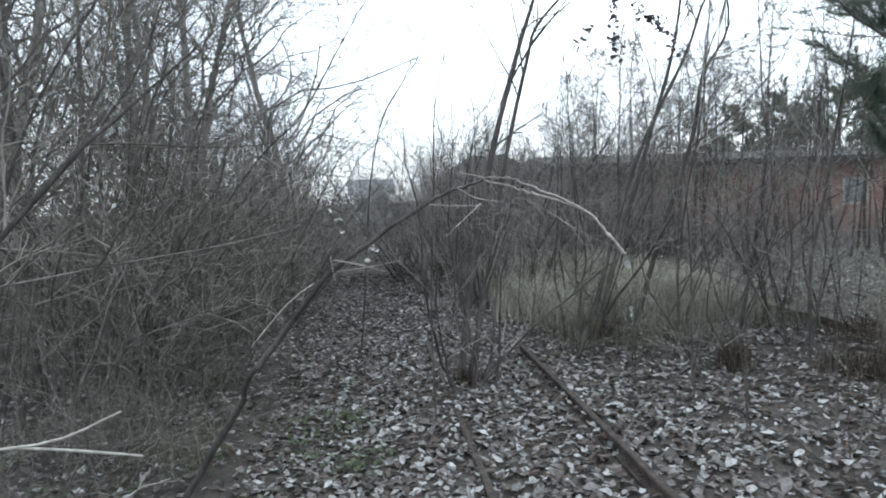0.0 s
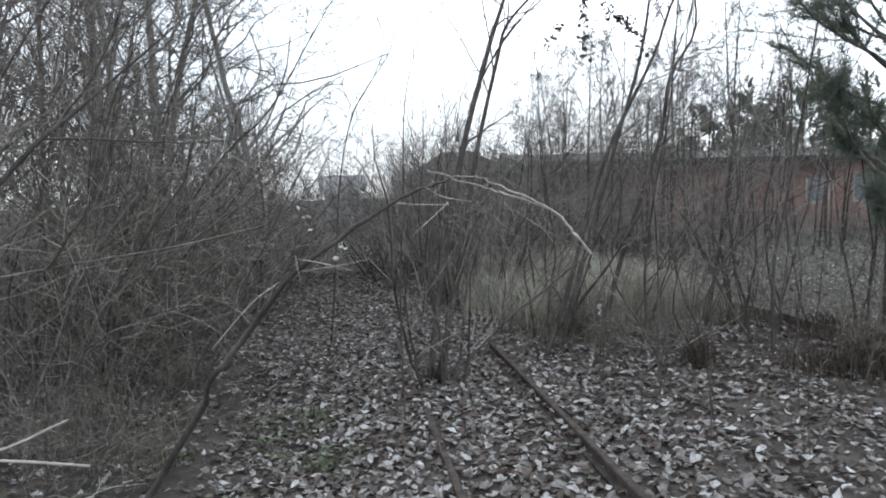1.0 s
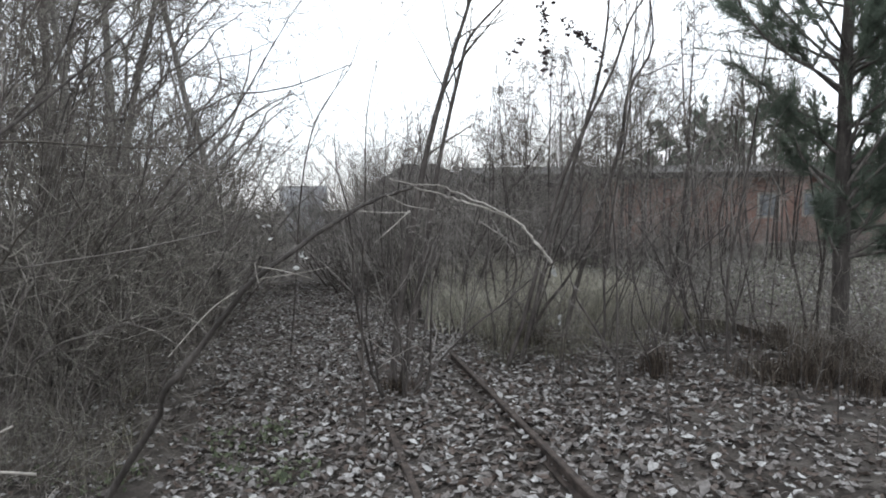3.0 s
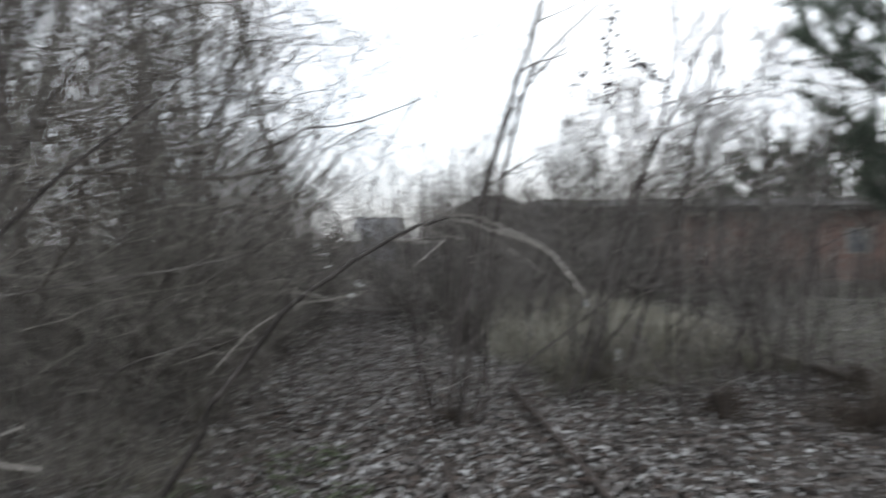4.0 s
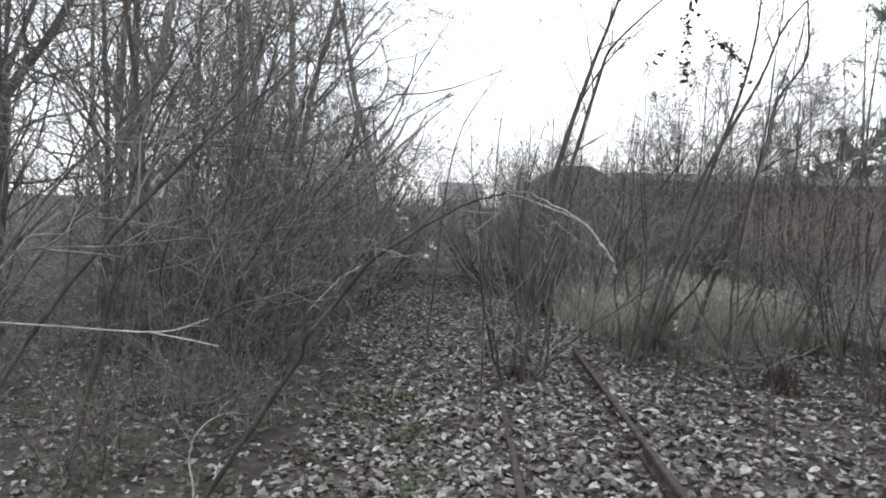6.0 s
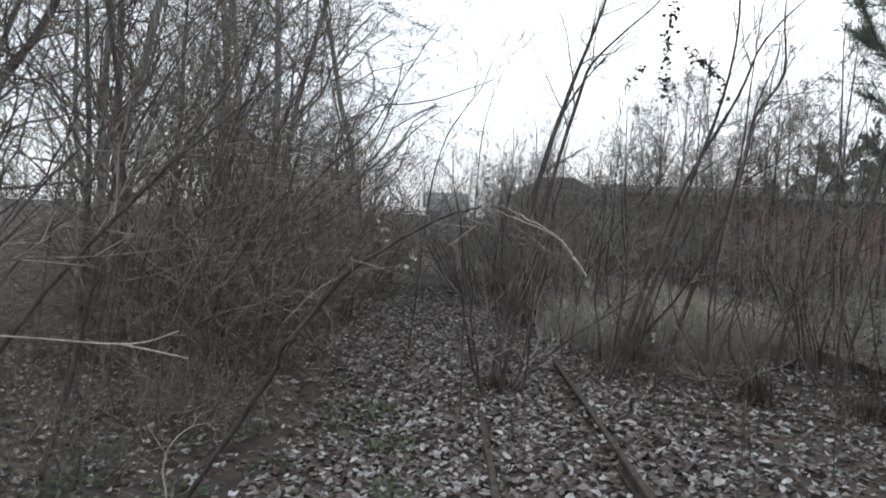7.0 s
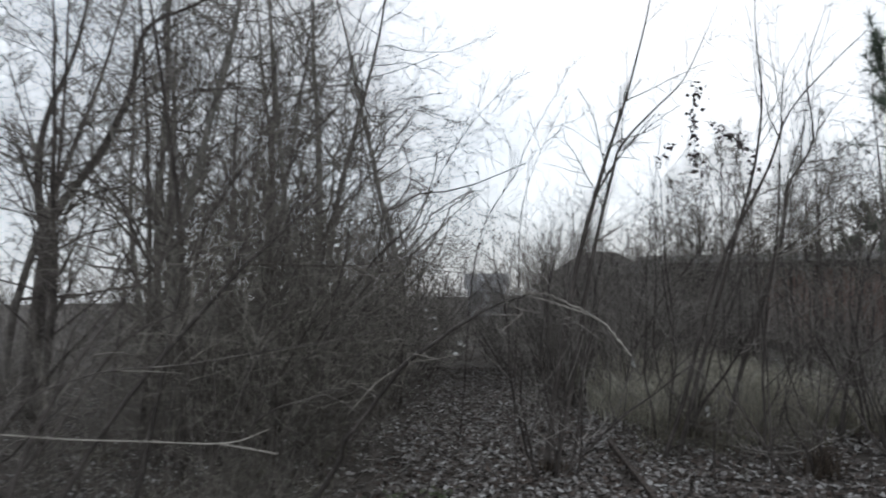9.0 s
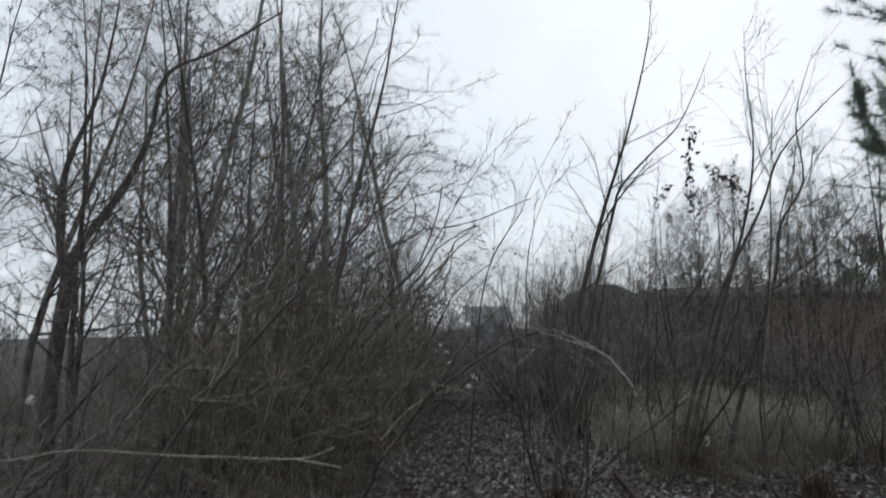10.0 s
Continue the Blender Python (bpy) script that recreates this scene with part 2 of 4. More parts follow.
def blades(rng, at, height, width, spread, bend=0.35):
    """Grass blades of two pieces each: vertices and triangles, an island each."""
    m = len(at)
    yaw = rng.uniform(0, 6.283, m)
    out = np.stack([np.cos(yaw), np.sin(yaw), np.zeros(m)], -1)
    side = np.stack([-np.sin(yaw), np.cos(yaw), np.zeros(m)], -1)
    h, w = np.asarray(height)[:, None], np.asarray(width)[:, None]
    lean = np.abs(rng.normal(0, spread, m))[:, None]
    mid = at + out * h * lean * 0.4 + np.array([0, 0, 1]) * h * 0.6
    top = mid + out * h * (lean * 0.6 + bend * rng.uniform(0, 1, (m, 1))) + np.array([0, 0, 1]) * h * 0.4 * rng.uniform(0.1, 1, (m, 1))
    v = np.stack([at - side * w, at + side * w, mid + side * w * 0.7, mid - side * w * 0.7, top], 1)
    f = np.array([(0, 1, 2), (0, 2, 3), (3, 2, 4)])[None] + 5 * np.arange(m)[:, None, None]
    return v.reshape(-1, 3), f.reshape(-1, 3)


def gz(x, y):
    """The ground's height: it falls a little from the track's right to its left."""
    x, y = np.asarray(x, float), np.asarray(y, float)
    near = np.exp(-((y / 30) ** 2))
    return (0.03 * np.clip(x - 1.2, -5, 6) * near + 0.03 * np.sin(1.7 * x + 0.6 * y) * np.sin(0.9 * y - 0.4 * x) * near
            + 0.012 * np.sin(5.1 * x + 1.3) * np.sin(4.3 * y) * near)


def empty(name, label, category, group="", kind=""):
    return tagged(new(name), label, category, group, kind)


# ---- ground ----
def axis(lo, hi, step):
    return [-900, -400, -180, -90, -50, -30] + list(np.arange(lo, hi, step)) + [30, 50, 90, 180, 400, 900]


gx, gy = np.array(axis(-20, 20.01, 0.4)), np.array(axis(-12, 26.01, 0.4))
X, Y = np.meshgrid(gx, gy)
nx, ny = len(gx), len(gy)
gi = (np.arange(ny - 1)[:, None] * nx + np.arange(nx - 1)[None]).ravel()
ground = tagged(new("ground", mesh_from("ground", np.stack([X, Y, gz(X, Y)], -1).reshape(-1, 3), np.stack([gi, gi + 1, gi + nx + 1, gi + nx], -1), M_SOIL)),
                "dark leaf mould and soil of an overgrown railway line", "ground", kind="structure")


# ---- the old narrow-gauge track ----
def rail_mesh(length):
    """A flat-bottomed light rail along y, in short pieces so that it can sag."""
    prof = [(-0.045, 0), (0.045, 0), (0.045, 0.008), (0.008, 0.016), (0.007, 0.062), (0.024, 0.068), (0.024, 0.086), (0.017, 0.092), (-0.017, 0.092), (-0.024, 0.086), (-0.024, 0.068), (-0.007, 0.062), (-0.008, 0.016), (-0.045, 0.008)]
    ys = np.linspace(0, length, 40)
    k = len(prof)
    v = np.array([(x + 0.006 * math.sin(1.3 * y), y, z + 0.008 * math.sin(0.9 * y + 1)) for y in ys for x, z in prof])
    f = [(i * k + j, i * k + (j + 1) % k, (i + 1) * k + (j + 1) % k, (i + 1) * k + j) for i in range(len(ys) - 1) for j in range(k)]
    return mesh_from("rail", v, f, M_RUST, False)


right_rail = tagged(new("rail", rail_mesh(13.0)), "rusted narrow-gauge rail lying proud of fallen leaves", "rail", "rails of the track")
right_rail.matrix_world = pose(1.375, -6.0, 0.015, 0, 0, -0.65)
left_rail = tagged(new("rail", rail_mesh(13.6)), "rusted narrow-gauge rail half buried in fallen leaves", "rail", "rails of the track")
left_rail.matrix_world = pose(0.615, -6.0, -0.055, 0, 0, 0.2)


# ---- bushes and trees ----
def bush_mesh_set(seed, stems, height, spread, r0, twigs, fine, lean=(0, 0, 0), n=7, erect=0.25, steps=(5, 2), open_=40, wild=0.14, rise=0.28):
    """Level by level: the stems (each its own), the side branches and the finest twigs (joined)."""
    rng = np.random.default_rng(seed)
    a = rng.uniform(0, 6.283, stems)
    p = np.stack([np.cos(a) * spread * 0.25, np.sin(a) * spread * 0.25, np.full(stems, -0.05)], -1) * rng.uniform(0.2, 1, (stems, 1))
    d = np.stack([np.cos(a) * spread / height, np.sin(a) * spread / height, np.ones(stems)], -1) + rng.normal(0, 0.12, (stems, 3)) + np.array(lean) * 0.4
    S = grow(rng, p, d, height * rng.uniform(0.55, 1.1, stems), r0 * rng.uniform(0.6, 1.2, stems), n, wild * 0.8, erect, 0.2, lean)
    B = sprout(rng, *S, twigs, 0.15, 0.97, open_, 0.44, steps[0], wild, rise, rmin=0.003)
    T = sprout(rng, *B, fine, 0.12, 0.98, open_ + 6, 0.42, steps[1], wild * 1.4, 0.15, rmin=0.0023)
    return S, B, T


def make_bush(name, sets, label, category, group, bark=None, sides=5, dead=0, seed=0, twig=None):
    S, B, T = sets
    thing = empty(name, label, category, group)
    for i in range(len(S[0])):
        part("stem", mesh_from("stem", *tubes([(S[0][i:i + 1], S[1][i:i + 1])], sides), bark or (M_DARK if i % 2 else M_BARK)), thing)
    tagged(part("crown", mesh_from("crown", *tubes([B, T], 3), twig or M_TWIG), thing), kind="stuff")
    if dead:
        rng = np.random.default_rng(seed + 900)
        tips = T[0][rng.integers(0, len(T[0]), dead), -1]
        v, f = leaves(rng, tips - np.array([0, 0, 0.02]), rng.uniform(0.02, 0.034, dead), 1.2)
        tagged(part("withered_foliage", mesh_from("withered_foliage", v, f, M_DEAD, False), thing, "few withered brown leaves"), kind="stuff")
    return thing


def tree_mesh_set(seed, height, r0, limbs, spread, fork=0.3, lean=(0, 0, 0), subs=7, twigs=7, angle=42, n=10, fine=1):
    rng = np.random.default_rng(seed)
    T = grow(rng, np.array([[0, 0, -0.1]]), np.array([[lean[0] * 0.5, lean[1] * 0.5, 1.0]]), np.array([height]), np.array([r0]), n, 0.05, 0.3, 0.12, lean)
    L = sprout(rng, *T, limbs, fork, 0.97, angle, spread, 8, 0.24, 0.3, thick=0.42)
    B = sprout(rng, *L, subs, 0.12, 0.97, 56, 0.46, 4, 0.30, 0.08, thick=0.5, rmin=0.004)
    F = sprout(rng, *B, twigs, 0.12, 0.98, 58, 0.52, max(fine, 2), 0.34, 0.0, thick=0.5, rmin=0.003)
    return T, L, B, F


def make_tree(name, sets, label, group="", bark=None):
    T, L, B, F = sets
    thing = empty(name, label, "tree", group)
    part("trunk", mesh_from("trunk", *tubes([T], 10), bark or M_BARK), thing)
    for i in range(len(L[0])):
        part("limb", mesh_from("limb", *tubes([(L[0][i:i + 1], L[1][i:i + 1])], 5), bark or M_DARK), thing)
    tagged(part("crown", mesh_from("crown", *tubes([B, F], 3), M_BROWN), thing), kind="stuff")
    return thing


def place(ob, x, y, turn=0.0, size=1.0, tall=1.0):
    return Matrix.Translation((x, y, float(gz(x, y)))) @ Matrix.Rotation(turn, 4, "Z") @ Matrix.Diagonal((size, size, size * tall, 1))


rnd = random.Random(5)
THICKET, SHOOTS = "bushes of the thicket", "saplings along the track"
used = set()


def off_path(x, y, room):
    """Moves a foot of a plant out of the leafy path, which narrows and bends a little to the left."""
    mid = 0.12 - 0.035 * (y - 4)
    half = max(0.25, 0.85 - 0.05 * (y - 4)) + room
    if y < 17 and abs(x - mid) < half:
        return mid + math.copysign(half + 1.5 * abs(x - mid), x - mid)
    return x


def plant(kinds, x, y, size=1.0, tall=1.0, turn=None, room=0.6):
    fresh = [q for q in kinds if q.name not in used]
    k = rnd.choice(fresh or kinds)
    x = off_path(x, y, room)
    m = place(k, x, y, rnd.uniform(-0.7, 0.7) if turn is None else turn, size, tall)
    if k.name in used:
        return copy_thing(k, m @ Matrix.Diagonal((1 / k.scale.x, 1 / k.scale.y, 1 / k.scale.z, 1)))
    used.add(k.name)
    k.matrix_basis = m
    return k


arching = [make_bush("bush", bush_mesh_set(20 + i, 6, 4.2, 1.5, 0.015, 13, 8, (0.4, -0.05, 0), 9, 0.15, (5, 1), 52, 0.21, 0.08), "leafless grey-brown bush of long shoots arching over the path", "bush", THICKET, dead=10, seed=i, twig=M_BROWN) for i in range(6)]
upright = [make_bush("bush", bush_mesh_set(30 + i, 6, 2.8, 1.5, 0.012, 12, 8, (0.15, 0, 0), 8, 0.2, (4, 1), 54, 0.22, 0.05), "leafless grey-brown bush of thin tangled shoots", "bush", THICKET, dead=12, seed=10 + i, twig=M_BROWN) for i in range(6)]
distant = [make_bush("bush", bush_mesh_set(40 + i, 9, 3.0, 2.2, 0.014, 11, 5, (0.1, 0, 0), 6, 0.25, (3, 1), 52, 0.22, 0.1), "dense leafless bush in the grey thicket", "bush", THICKET, dead=10, seed=20 + i) for i in range(5)]
slender = [make_bush("sapling", bush_mesh_set(50 + i, 1 + i % 2, 4.2, 0.6, 0.016, 14, 6, (0.28, 0, 0), 9, 0.3, (5, 2), 44, 0.15, 0.15), "slender bare sapling leaning over the track bed", "sapling", SHOOTS, M_DARK, dead=6, seed=30 + i) for i in range(8)]

stout = [make_bush("sapling", bush_mesh_set(90 + i, 1, 3.7, 0.4, 0.027, 15, 7, (0.3, 0, 0), 9, 0.3, (5, 2), 44, 0.15, 0.15), "bare dark sapling beside the rail", "sapling", SHOOTS, M_DARK, dead=6, seed=50 + i) for i in range(7)]
clumps = [make_bush("bush", bush_mesh_set(110 + i, 8 - 3 * i, 2.5, 1.25, 0.016, 6, 5, (0.12, 0, 0), 8, 0.1, (5, 2), 42, 0.16, 0.2), "clump of dark bare stems spreading from one root", "bush", THICKET, M_DARK, dead=10, seed=60 + i) for i in range(2)]
for k, (x, y, s) in zip(clumps, ((0.78, 5.75, 0.92), (3.15, 5.75, 0.95))):
    k.matrix_basis = place(k, x, y, 0.3, s)

# the thicket left of the path, its shoots leaning to the light
for i in range(24):
    y = rnd.uniform(4.9, 10)
    x = rnd.uniform(-1.6 - 0.42 * (y - 2.0), -1.5 + 0.05 * y)
    plant(arching, x, y, rnd.uniform(0.6, 0.95), rnd.uniform(0.95, 1.15), rnd.uniform(-1.1, 1.1))
for i in range(20):
    y = rnd.uniform(4.4, 12)
    plant(upright, rnd.uniform(-2.0 - 0.8 * (y - 1), -1.35), y, rnd.uniform(0.5, 0.85))
for i in range(12):
    plant(upright, rnd.uniform(-11, -4), rnd.uniform(6.5, 12), rnd.uniform(0.5, 0.8))
for i in range(11):
    plant(upright, rnd.uniform(-4.4, -1.7), rnd.uniform(3.3, 5.2), rnd.uniform(0.35, 0.55), 1.1)
# beside and behind the path's end
for i in range(22):
    y = rnd.uniform(9.5, 16)
    plant(upright, rnd.choice([rnd.uniform(-4.5, -0.9), rnd.uniform(-4.5, -0.9), rnd.uniform(0.8, 2.6)]), y, rnd.uniform(0.65, 1.0))
tall = [make_bush("bush", bush_mesh_set(120 + i, 4, 4.4, 1.3, 0.018, 15, 9, (0.15, 0, 0), 8, 0.25, (4, 1), 50, 0.22, 0.1), "tall thin bare bush with a fine crown", "bush", THICKET, M_DARK, 4, 10, 70 + i) for i in range(5)]
for i in range(18):
    y = rnd.uniform(10, 16)
    plant(tall, rnd.choice([rnd.uniform(-3.4, -0.9), rnd.uniform(0.6, 2.6)]), y, rnd.uniform(0.6, 0.9), 1.0, rnd.uniform(0, 6.28))
for i in range(22):
    y = rnd.uniform(12.5, 19.5)
    plant(tall, rnd.uniform(0.16 * y, 0.46 * y), y, rnd.uniform(0.6, 0.95), 1.0, rnd.uniform(0, 6.28))
for i in range(30):
    y = rnd.uniform(15.5, 24)
    plant(tall, rnd.uniform(-0.04 * y, 0.30 * y), y, rnd.uniform(0.7, 1.0), 1.0, rnd.uniform(0, 6.28))
for i in range(48):
    y = rnd.uniform(13, 34)
    plant(distant, rnd.uniform(-0.6 * y, 0.17 * y), y, rnd.uniform(0.7, 1.1), rnd.uniform(0.8, 1.05), rnd.uniform(0, 6.28), 0.6)
for x, y in ((-1.9, 47), (2.7, 48), (-4.2, 44), (3.6, 45), (4.6, 41), (-3.6, 50), (5.2, 46), (-6, 42)):
    plant(distant, x, y, rnd.uniform(0.75, 0.95), 1.0, rnd.uniform(0, 6.28))
# low scrub at the foot of the shed, higher before its open end
for i in range(64):
    plant(distant, rnd.uniform(6.5, 22), rnd.uniform(15.2, 19.4), rnd.uniform(0.34, 0.56), 1.0, rnd.uniform(0, 6.28))
for i in range(16):
    plant(distant, rnd.uniform(3.0, 8.8), rnd.uniform(15.8, 20.0), rnd.uniform(0.55, 0.95), 1.0, rnd.uniform(0, 6.28))
for i in range(16):
    plant(tall, rnd.uniform(3, 23), rnd.uniform(31.5, 34), rnd.uniform(0.95, 1.3), 1.0, rnd.uniform(0, 6.28))
for i in range(16):
    y = rnd.uniform(8, 26)
    plant(distant, rnd.uniform(-1.15 * y - 2, -0.6 * y), y, rnd.uniform(0.5, 0.85), 1.0, rnd.uniform(0, 6.28))
for i in range(12):
    plant(slender, rnd.uniform(-1.8, 1.5), rnd.uniform(8.2, 12), rnd.uniform(0.9, 1.2), 1.0, rnd.uniform(-1.5, 1.5))
for i in range(8):
    plant(tall, rnd.uniform(-2.6, 1.6), rnd.uniform(11, 15), rnd.uniform(0.85, 1.1), 1.0, rnd.uniform(0, 6.28))
# thin young trees with clear stems and hazy crowns, between grass and shed
scrub = [make_tree("young_tree", tree_mesh_set(140 + i, 4.6, 0.032, 15, 0.34, 0.36, (0.06, 0, 0), subs=8, twigs=8, angle=42, n=8), "thin bare young tree with a hazy crown before the shed", "young trees before the shed", M_DARK) for i in range(5)]
for i in range(40):
    y = rnd.uniform(11.5, 17)
    plant(scrub, rnd.uniform(0.27 * y, 0.82 * y), y, rnd.uniform(0.7, 1.1), 1.0, rnd.uniform(0, 6.28))
for x, y, k in ((8.7, 14.2, 1.4), (9.7, 15.2, 1.5), (7.5, 14.6, 1.25), (10.8, 14.8, 1.3)):
    plant(scrub, x, y, k, 1.0, rnd.uniform(0, 6.28))
# brush round the foot of the pine
for x, y in ((4.2, 4.9), (4.6, 5.3), (5.2, 5.1), (4.8, 4.5), (5.5, 5.7)):
    plant(upright, x, y, rnd.uniform(0.36, 0.5), 1.0)
# low shoots right of the track
for i in range(5):
    plant(upright, rnd.uniform(1.9, 4.0), rnd.uniform(6.0, 8.5), rnd.uniform(0.3, 0.5), 1.2)
# saplings right of the track and round the path's end
for i in range(9):
    plant(stout, rnd.uniform(1.8, 5.3), rnd.uniform(5.6, 8.8), rnd.uniform(0.6, 0.95), rnd.uniform(0.95, 1.25), rnd.uniform(-2.2, 2.2))
for i in range(26):
    plant(slender, rnd.uniform(1.7, 5.6), rnd.uniform(5.6, 9.5), rnd.uniform(0.5, 1.0), rnd.uniform(0.9, 1.15), rnd.uniform(-2.2, 2.2))
for i in range(34):
    plant(slender, rnd.uniform(-2.8, 3.0), rnd.uniform(8.0, 14), rnd.uniform(0.6, 1.05), 1.0, rnd.uniform(-2.2, 2.2))
for i in range(6):
    plant(stout, rnd.uniform(-5, -2.2), rnd.uniform(4.4, 8), rnd.uniform(0.8, 1.1), 1.1, rnd.uniform(-1.5, 1.5))


def sapling(points, r, label, branches=12, fine=5, seed=0, bark=None, category="sapling", group=SHOOTS, reach=0.24, name="sapling"):
    """One bent stem through a few points, with side branches and twigs."""
    rng = np.random.default_rng(seed)
    P = spline(points, 4)[None]
    R = np.maximum(r * (1 - 0.95 * np.linspace(0, 1, P.shape[1]) ** 1.3), 0.0018)[None]
    thing = empty(name, label, category, group)
    part("stem", mesh_from("stem", *tubes([(P, R)], 6), bark or M_DARK), thing)
    if branches:
        B = sprout(rng, P, R, branches, 0.28, 0.98, 36, reach, 6, 0.12, 0.22, thick=0.5, rmin=0.003)
        T = sprout(rng, *B, fine + 2, 0.15, 0.98, 42, 0.42, 3, 0.18, 0.15, rmin=0.0022)
        tagged(part("crown", mesh_from("crown", *tubes([B, T], 3), M_PALE if bark is M_PALE else M_BROWN), thing), kind="stuff")
    return thing


sapling([(0.72, 6.0, -0.05), (0.88, 6.05, 0.96), (1.12, 6.2, 2.04), (1.43, 6.4, 3.0), (1.62, 6.5, 3.51), (1.81, 6.6, 4.04), (2.12, 6.8, 5.09), (2.25, 6.9, 5.9)], 0.036, "tall dark bare sapling leaning out of a clump between the rails", 12, 4, 1, M_DARK, reach=0.17)
sapling([(0.80, 6.02, -0.05), (1.04, 6.1, 0.95), (1.26, 6.2, 2.04), (1.54, 6.4, 2.99), (1.67, 6.5, 3.32), (2.04, 6.6, 3.71), (2.39, 6.7, 4.05), (2.66, 6.8, 4.53), (2.9, 6.9, 5.03)], 0.026, "dark bare sapling forking away from a taller one", 10, 4, 2, M_DARK, reach=0.17)
sapling([(2.0, 6.6, -0.05), (2.24, 6.6, 0.59), (2.65, 6.6, 1.93), (3.31, 6.8, 3.07), (3.62, 6.9, 3.73), (4.26, 7.0, 4.39), (4.83, 7.1, 4.87)], 0.026, "long dark bare sapling slanting over the rail", 13, 4, 3, M_DARK)
sapling([(2.15, 6.6, -0.05), (2.43, 6.6, 0.95), (2.81, 6.6, 2.18), (3.12, 6.7, 3.06), (3.28, 6.8, 3.85), (3.29, 6.9, 4.67), (3.35, 7.0, 5.4)], 0.026, "dark bare sapling beside the rail", 13, 4, 4, M_DARK)
sapling([(2.75, 7.0, -0.02), (3.01, 7.0, 0.91), (3.48, 7.0, 2.25), (3.6, 7.0, 2.9), (3.95, 7.1, 3.44), (3.97, 7.2, 4.27), (4.31, 7.3, 5.19)], 0.03, "dark forked sapling at the edge of the grass", 14, 5, 5, M_DARK)
sapling([(-2.2, 6.0, -0.05), (-1.62, 6.0, 1.15), (-1.0, 6.0, 2.04), (-0.58, 6.0, 2.45), (-0.22, 6.1, 3.06), (0.09, 6.2, 3.56), (0.53, 6.3, 4.01)], 0.014, "long thin bare shoot leaning over the path", 9, 4, 14, M_DARK)
sapling([(2.56, 5.2, -0.02), (2.56, 5.2, 1.11), (2.51, 5.2, 1.99), (2.63, 5.2, 2.44)], 0.009, "thin straight bare shoot in fallen leaves", 6, 4, 6)
sapling([(0.4, 4.9, -0.06), (0.4, 4.92, 0.9), (0.45, 4.94, 1.68), (0.49, 4.96, 2.38), (0.63, 4.98, 2.86), (0.92, 5.0, 3.44)], 0.009, "thin upright bare shoot standing at the buried rail", 9, 4, 7, M_DARK)
sapling([(-0.2, 8.0, -0.08), (-0.13, 8.0, 0.52), (0.0, 8.0, 1.9), (0.2, 8.0, 2.7), (0.59, 8.0, 3.29), (0.75, 8.0, 3.67), (1.14, 8.0, 4.35), (1.34, 8.0, 4.73)], 0.012, "bare bent sapling beside the leafy path", 14, 5, 8)
sapling([(3.95, 6.95, -0.02), (4.29, 7.12, 1.18), (4.57, 7.25, 2.1), (4.99, 7.38, 2.73), (5.28, 7.5, 3.66)], 0.024, "bare dark sapling in front of the grass", 12, 5, 9)
sapling([(-2.3, 3.58, -0.1), (-2.17, 3.64, 0.38), (-2.02, 3.68, 1.15), (-1.9, 3.72, 1.84), (-1.67, 3.76, 2.38), (-1.2, 3.8, 3.1)], 0.022, "dark slanting stem at the front of the thicket", 12, 6, 10, M_BLACK)
sapling([(-1.9, 1.6, -0.1), (-1.7, 1.75, 0.9), (-1.59, 1.9, 1.35), (-1.45, 2.18, 1.75), (-1.19, 2.46, 2.19), (-0.9, 2.7, 2.8)], 0.012, "dark slanting stem close to the track", 7, 5, 11, M_DARK)
sapling([(-2.6, 2.2, -0.1), (-2.2, 2.3, 0.7), (-1.92, 2.4, 1.1), (-1.66, 2.55, 1.53), (-1.37, 2.7, 1.72), (-1.25, 2.85, 1.98), (-1.0, 3.1, 2.4)], 0.010, "crooked bare stem in front of the thicket", 9, 5, 12, M_DARK)
sapling([(-2.1, 1.9, -0.1), (-1.5, 2.0, 1.1), (-0.99, 2.2, 1.8), (-0.84, 2.33, 1.99), (-0.66, 2.47, 2.2), (-0.4, 2.65, 2.5)], 0.013, "dark stem slanting up to the path", 9, 4, 13, M_BLACK)

for i in range(20):
    x, y, h = rnd.uniform(2.0, 4.3), rnd.uniform(3.3, 5.6), rnd.uniform(0.4, 1.3)
    b = rnd.uniform(-0.12, 0.2)
    sapling([(x, y, -0.04), (x + 0.3 * b, y + 0.02, 0.35 * h), (x + 0.7 * b, y, 0.7 * h), (x + b, y + 0.03, h)], rnd.uniform(0.004, 0.007), "thin short bare shoot standing in fallen leaves", 4, 2, 300 + i, M_DARK, "shoot", "shoots in the fallen leaves", 0.3, "shoot")

# the bough that arches over the path, with its bleached tip
ARCH = "boughs across the path"


def bough(points, r0, r1, label, name, bark, twigs=(), twig_r=0.0022):
    """A bent bough tapering from r0 to r1, with bare side twigs of its own."""
    thing = empty(name, label, name, ARCH)
    P = spline(points, 5)[None]
    P[0, 1:-1] += np.random.default_rng(len(points)).normal(0, 0.0025, P[0, 1:-1].shape)
    part("stem", mesh_from("stem", *tubes([(P, np.linspace(r0, r1, P.shape[1])[None])], 7), bark), thing)
    for t in twigs:
        Q = spline(t, 4)[None]
        part("side_twig", mesh_from("side_twig", *tubes([(Q, np.linspace(twig_r, 0.0010, Q.shape[1])[None])], 5), M_PALE), thing, "pale bare side twig")
    return thing


